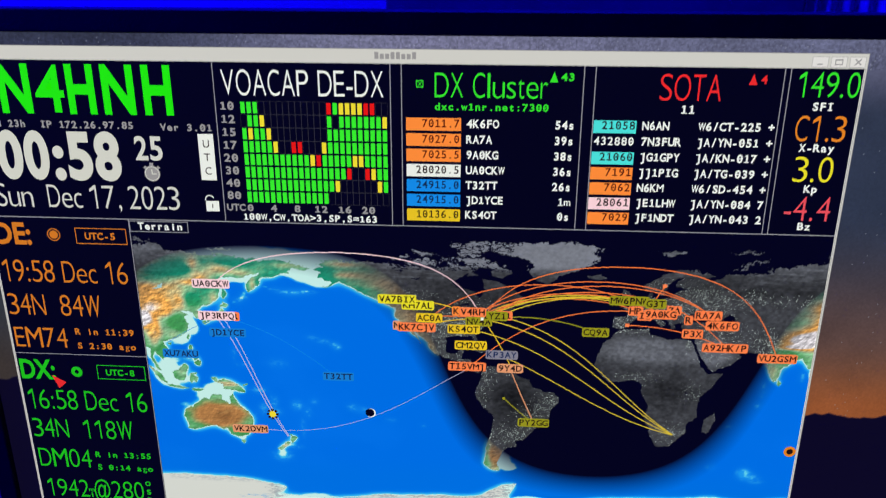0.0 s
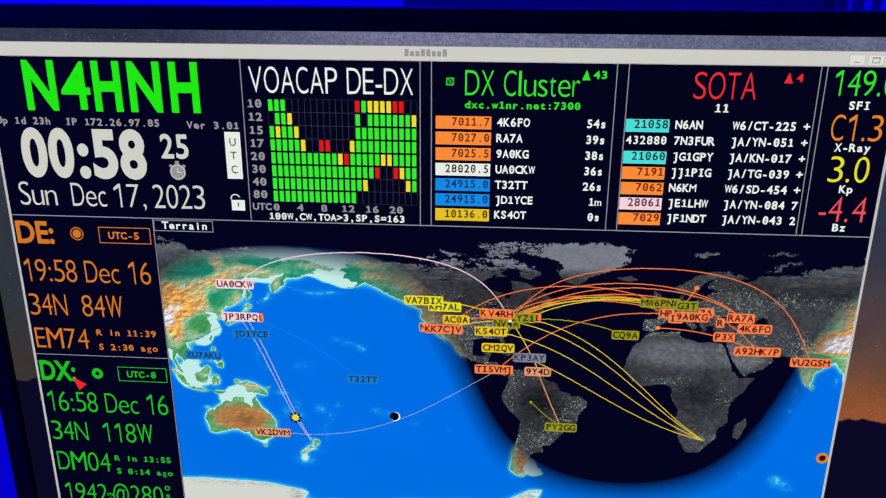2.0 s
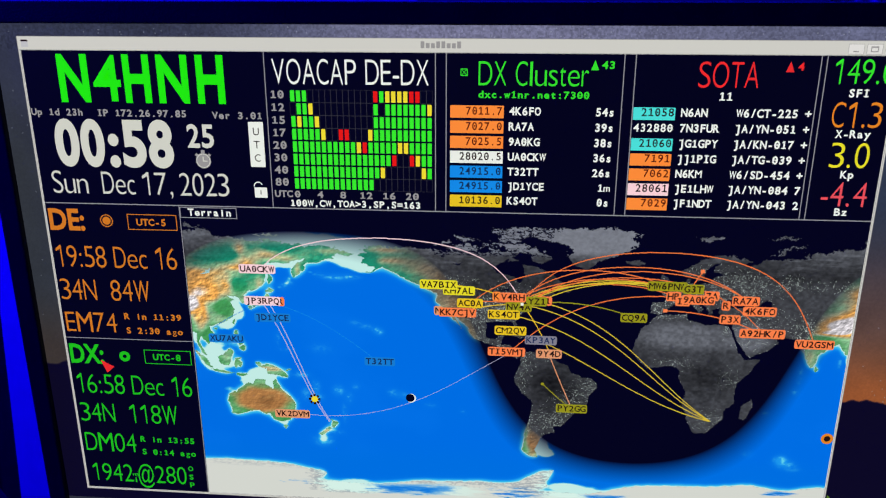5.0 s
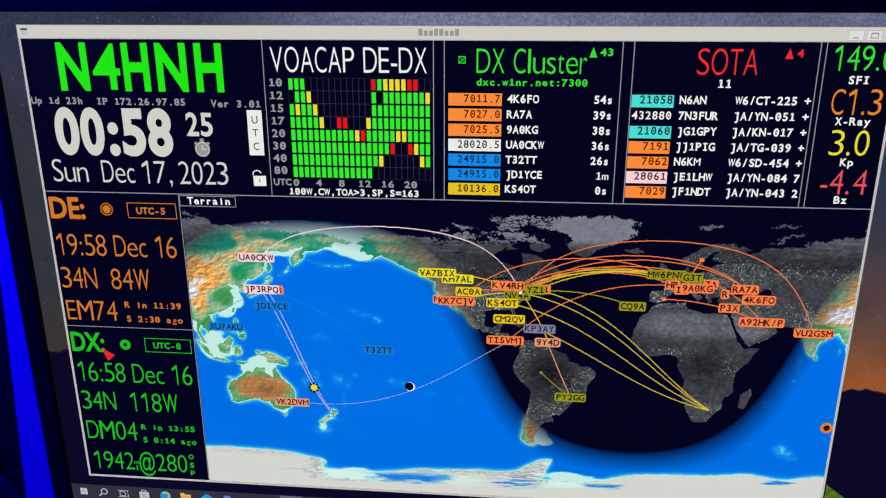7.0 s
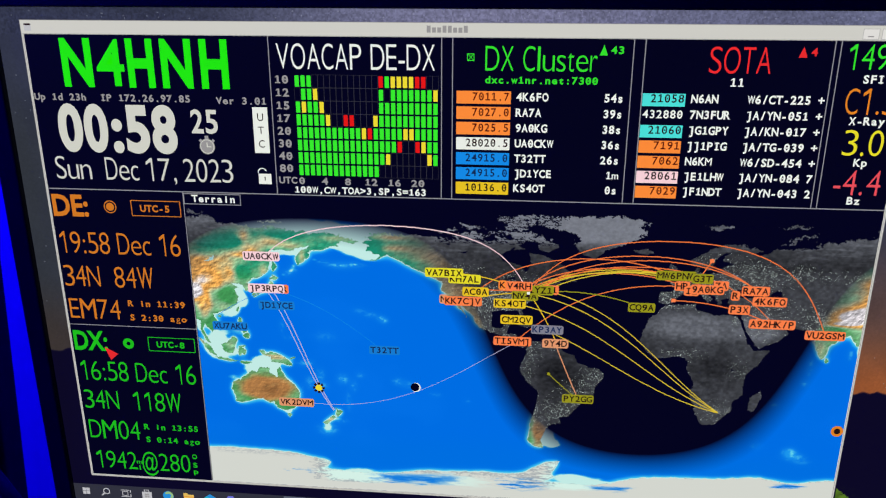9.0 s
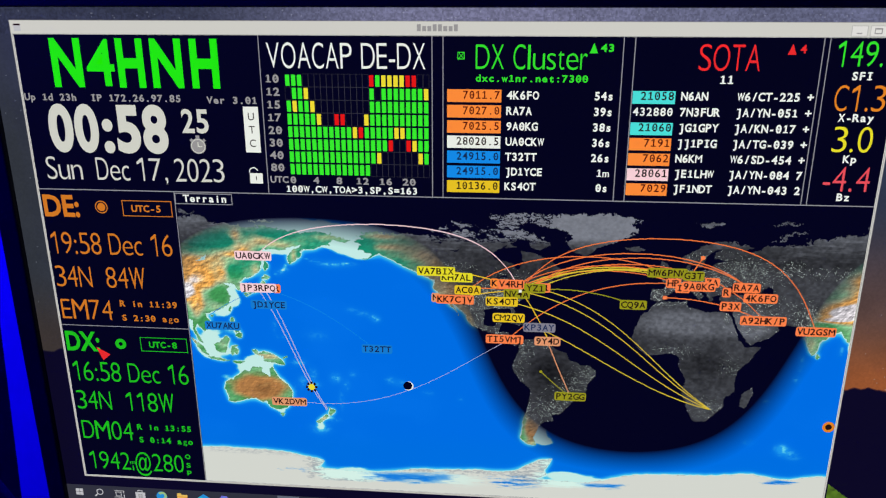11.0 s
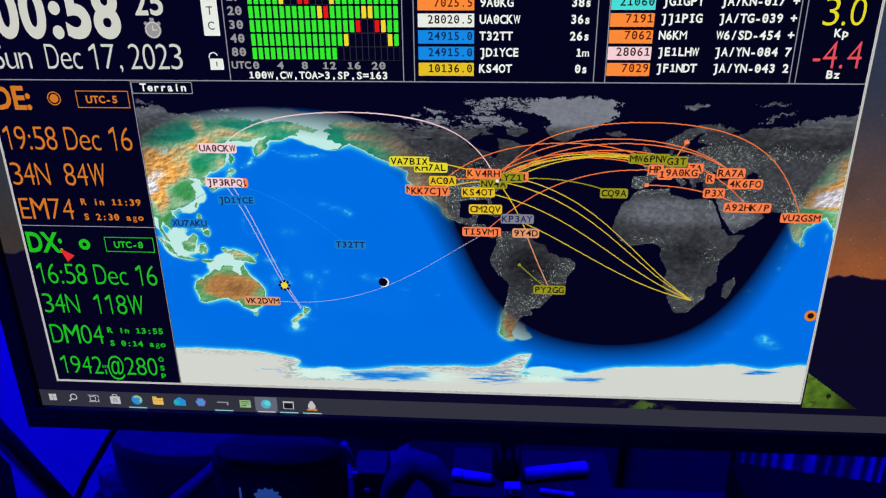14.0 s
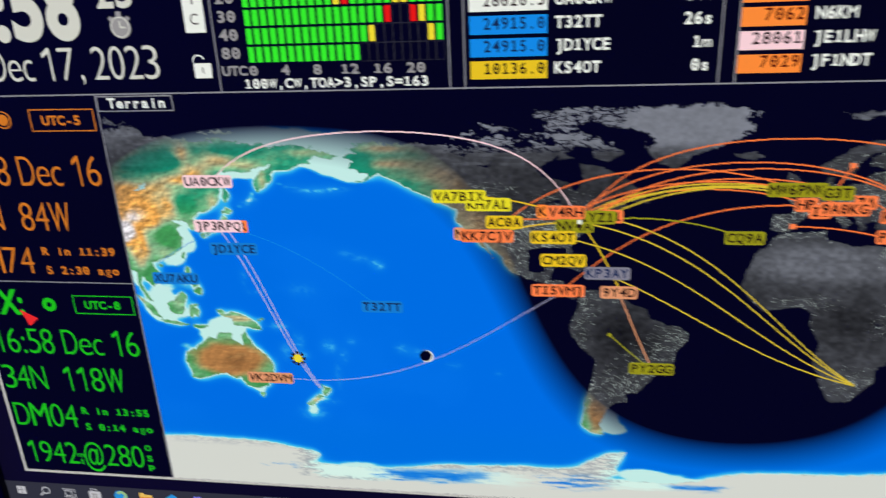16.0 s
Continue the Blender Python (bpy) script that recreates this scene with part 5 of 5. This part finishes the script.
SHADE_CLOTH = surface("dark_grey_cloth", (0.08, 0.08, 0.085), 0.9, grain=260, vary=0.2, bump=0.5)
SMOKED = surface("smoked_plastic", (0.05, 0.05, 0.055), 0.4, grain=150, vary=0.2)
DULL_TOP = surface("dull_top", (0.026, 0.026, 0.03), 0.8, grain=120, spec=0.2)
# lighter copy of dull_top; light on the rear speaker's top put into colour
BRIGHT_TOP = surface("bright_top", (0.048, 0.048, 0.052), 0.85, grain=90, vary=0.35, spec=0.2)
oval_speaker(-0.192, 0.0950, 0.062, 0.055, "wide black speaker with a paler top, half hidden behind another", BRIGHT_TOP)
speaker = oval_speaker(-0.106, 0.0500, 0.049, 0.0815, "oval black speaker with a dull flat top and pale emblem", DULL_TOP)
# small pale emblem on the speaker's front, a plain spiked disc, and a thin bar beside it
badge = bmesh.new()
spikes = []
for back in (0.0300, 0.0280):
    spikes.append([badge.verts.new((-0.110 + (0.0072 if k % 2 else 0.0098) * math.cos(math.pi * k / 11), back, 0.0555 + (0.0060 if k % 2 else 0.0080) * math.sin(math.pi * k / 11))) for k in range(22)])
badge.faces.new(spikes[1])
for k in range(22):
    badge.faces.new((spikes[0][k], spikes[0][(k + 1) % 22], spikes[1][(k + 1) % 22], spikes[1][k]))
bmesh.ops.recalc_face_normals(badge, faces=badge.faces[:])
# emission stands in for light the emblem reflects; the bar shares it
EMBLEM_GLOW = glow("emblem_glow", (30, 62, 138))
part("emblem", badge, EMBLEM_GLOW, speaker, "small pale emblem given a dim blue glow")
part("pale_bar", box(bmesh.new(), -0.1300, 0.0290, 0.046, -0.1288, 0.0302, 0.062, 0.0002), EMBLEM_GLOW, speaker, "thin pale bar given the emblem's glow")


def leaning(bm):
    """Shears a panel a little sideways about its top."""
    for v in bm.verts:
        v.co.x += 0.0675 * (v.co.z - 0.275)
    return bm


side = thing("dark_panel", (-0.463, 0.062, -0.75), "dark upright panel standing on the floor beside the monitor", "panel")
part("body", leaning(box(bmesh.new(), -0.58, 0.055, -0.7495, -0.314, 0.078, 0.335, 0.003)), BLACK_PLASTIC, side)
part("front_panel", leaning(box(bmesh.new(), -0.572, 0.0515, -0.70, -0.319, 0.0548, 0.327, 0.001)), DARK_RUBBER, side)

# dark lump added behind the speaker to hide the brightly lit wall
bag = thing("dark_filler", (-0.118, 0.136, 0.0), "limp dark lump added behind the speaker to cover the bright wall", "bag")
part("body", lump((-0.118, 0.136, 0.045), (0.100, 0.011, 0.050), 5.3, 0.16), BOARD, bag, smooth=True)

board = thing("grey_board", (0.14, 0.39, -0.75), "dull grey board leaning flat before the blue-lit wall", "board")
part("panel", box(bmesh.new(), -0.055, 0.375, -0.75, 0.330, 0.412, 1.25, 0.003), BOARD, board)
# thin black strip added in place of a dark groove down the board
part("groove_strip", box(bmesh.new(), 0.197, 0.371, -0.75, 0.206, 0.3745, 0.02, 0.001), MATTE_BLACK, board, "dark upright strip in place of a groove")

curtain = bmesh.new()
cols, rows_n = 1000, 8
grid = []
for i in range(cols + 1):
    x = 0.336 + 0.95 * i / cols
    fold = 0.0046 * math.sin(x * 2 * math.pi / 0.0160 + 1.9 * math.sin(x * 37) + 0.8 * math.sin(x * 113)) + 0.004 * math.sin(x * 71)
    grid.append([curtain.verts.new((x + 0.004 * math.sin(j * 0.7 + x * 40), 0.388 + fold * (0.75 + 0.25 * math.sin(j * 0.5)), -0.7495 + 2.3 * j / rows_n)) for j in range(rows_n + 1)])
for i in range(cols):
    for j in range(rows_n):
        curtain.faces.new((grid[i][j], grid[i + 1][j], grid[i + 1][j + 1], grid[i][j + 1]))
drape = thing("curtain", (0.8, 0.388, -0.75), "pleated pale curtain lit blue, hanging to the floor", "curtain")
cloth = part("drape", curtain, CURTAIN, drape, smooth=True)
thick = cloth.modifiers.new("thickness", "SOLIDIFY")
thick.thickness = 0.0015

arm = thing("support_arm", (-0.234, 0.03, 0.0), "thin dark metal arm leaning up from the desk", "arm")
part("rod", tube([(-0.236, 0.03, 0.004), (-0.293, 0.03, 0.104), (-0.36, 0.03, 0.222)], 0.0050, 14), BLACK_PLASTIC, arm, smooth=True)
part("foot_pad", lathe([(0.010, 0.0005), (0.011, 0.002), (0.010, 0.005)], (-0.236, 0.03, 0), 24), DARK_RUBBER, arm)
# white tube added along the arm to stand in for its lit edge
lit_edge = thing("lit_edge_tube", (-0.245, 0.02, 0.0), "white tube added beside the dark arm for its bright streak", "cable")
part("lead", tube([(-0.244, 0.02, 0.0032), (-0.254, 0.024, 0.020), (-0.269, 0.028, 0.045), (-0.296, 0.028, 0.091), (-0.345, 0.028, 0.175)], 0.0026, 10), WHITE_PLASTIC, lit_edge, smooth=True)
power = thing("power_cable", (-0.46, 0.2, -0.75), "black power cable drooping behind the desk to the floor", "cable")
part("lead", tube([(-0.14, 0.072, 0.21), (-0.20, 0.12, 0.13), (-0.252, 0.155, 0.064), (-0.290, 0.16, 0.009), (-0.329, 0.16, -0.050), (-0.38, 0.17, -0.14), (-0.44, 0.2, -0.35), (-0.46, 0.2, -0.747)], 0.0032, 10), DARK_RUBBER, power, smooth=True)

boom = thing("short_rod", (-0.197, 0.045, 0.0), "thick grey rod leaning between the two speakers", "rod")
part("rod", tube([(-0.2150, 0.042, 0.0062), (-0.197, 0.045, 0.022), (-0.166, 0.052, 0.048), (-0.140, 0.064, 0.070)], [0.0060, 0.0062, 0.0062, 0.0050], 16), SMOKED, boom, smooth=True)

pouch = thing("cloth_pouch", (-0.240, 0.094, 0.0), "crumpled dark cloth pouch on the desk", "pouch")
part("body", lump((-0.252, 0.094, 0.006), (0.022, 0.014, 0.020), 3.1), BOARD, pouch, smooth=True)
strap = thing("cloth_strap", (-0.004, 0.07, 0.0), "thick grey cloth strap bent into a loop on the desk", "strap")
bend = [(-0.034, 0.070, 0.0075), (-0.029, 0.070, 0.028), (-0.020, 0.071, 0.046), (-0.011, 0.072, 0.055), (-0.001, 0.072, 0.051), (0.007, 0.071, 0.040), (0.013, 0.070, 0.024), (0.012, 0.069, 0.0065)]
loop = tube(bend, [0.0074, 0.0094, 0.0108, 0.0112, 0.0108, 0.0096, 0.0080, 0.0064], 20)
bmesh.ops.subdivide_edges(loop, edges=loop.edges[:], cuts=2, use_grid_fill=True)
for v in loop.verts:
    v.co += 0.0016 * noise.noise_vector(v.co * 90)
part("body", loop, SHADE_CLOTH, strap, smooth=True)

device = thing("small_box", (-0.049, 0.088, 0.0), "small dark box with two pale buttons on the desk", "box")
part("case", box(bmesh.new(), -0.060, 0.076, 0.0005, -0.034, 0.104, 0.041, 0.003), SMOKED, device)
part("aerial", tube([(-0.060, 0.086, 0.040), (-0.062, 0.080, 0.055), (-0.065, 0.077, 0.066)], [0.0024, 0.0022, 0.0028], 12), GREY_PLASTIC, device, "short grey stub aerial", smooth=True)
for bx, bz in ((-0.0575, 0.040), (-0.049, 0.025)):
    knob = lathe([(0.0024, 0), (0.0024, 0.0014), (0.0016, 0.0020)], (0, 0, 0), 16)
    bmesh.ops.transform(knob, matrix=pose(bx, 0.0758, bz, 90, 0, 0), verts=knob.verts)
    part("button", knob, WHITE_PLASTIC, device)

tray = thing("grey_case", (0.07, 0.085, 0.0), "low dull grey case lying on the desk", "case")
part("body", box(bmesh.new(), 0.016, 0.060, 0.0005, 0.135, 0.116, 0.034, 0.004), DULL_TOP, tray)
part("lid", box(bmesh.new(), 0.016, 0.060, 0.0343, 0.135, 0.116, 0.0365, 0.001), DULL_TOP, tray)


def pen(a, b, r):
    ob = thing("white_marker", ((a[0] + b[0]) / 2, (a[1] + b[1]) / 2, 0.0366), "white marker pen lying on the low grey case", "pen", "pens on the case")
    pa, pb = Vector(a), Vector(b)
    part("barrel", tube([pa, pa.lerp(pb, 0.03), pa.lerp(pb, 0.7)], [r * 0.7, r, r], 18), WHITE_PLASTIC, ob, smooth=True)
    part("cap", tube([pa.lerp(pb, 0.71), pa.lerp(pb, 0.97), pb], [r * 1.06, r * 1.06, r * 0.7], 18), WHITE_PLASTIC, ob, smooth=True)


pen((0.046, 0.074, 0.0410), (0.016, 0.079, 0.0408), 0.0040)
pen((0.070, 0.080, 0.0420), (0.118, 0.090, 0.0420), 0.0050)
pen((0.081, 0.066, 0.0390), (0.106, 0.0625, 0.0390), 0.0020)
bottle = thing("spray_bottle", (0.0570, 0.088, 0.0366), "slim dark bottle standing on the low grey case", "bottle")
part("body", lathe([(0.0095, 0.0001), (0.0112, 0.0014), (0.0112, 0.052), (0.0104, 0.056), (0.0092, 0.058)], (0.0570, 0.088, 0.0366), 32), DARK_GLOSS, bottle, smooth=True)
part("cap", lathe([(0.0104, 0.0582), (0.0104, 0.0700), (0.0094, 0.0712)], (0.0570, 0.088, 0.0366), 24), BLACK_PLASTIC, bottle, smooth=True)
stub = thing("white_plug", (0.060, 0.066, 0.0366), "small white plug standing on the low grey case", "plug")
part("body", box(bmesh.new(), 0.055, 0.061, 0.0367, 0.067, 0.069, 0.0445, 0.0015), WHITE_PLASTIC, stub)
part("pin", box(bmesh.new(), 0.058, 0.0575, 0.039, 0.0605, 0.0608, 0.042, 0.0003), STEEL, stub)

wedge = bmesh.new()
box(wedge, 0.232, 0.070, 0.0005, 0.46, 0.116, 0.038, 0.002)
for v in wedge.verts:
    if v.co.z > 0.02:
        v.co.z = max(0.003, v.co.z - 0.036 * (v.co.x - 0.2) / 0.22)
gear = thing("equipment_case", (0.33, 0.093, 0.0), "flat black case with a sloping top on the desk", "case")
part("body", wedge, MATTE_BLACK, gear)
part("clasp", box(bmesh.new(), 0.300, 0.0665, 0.006, 0.318, 0.0695, 0.016, 0.0006), STEEL, gear)
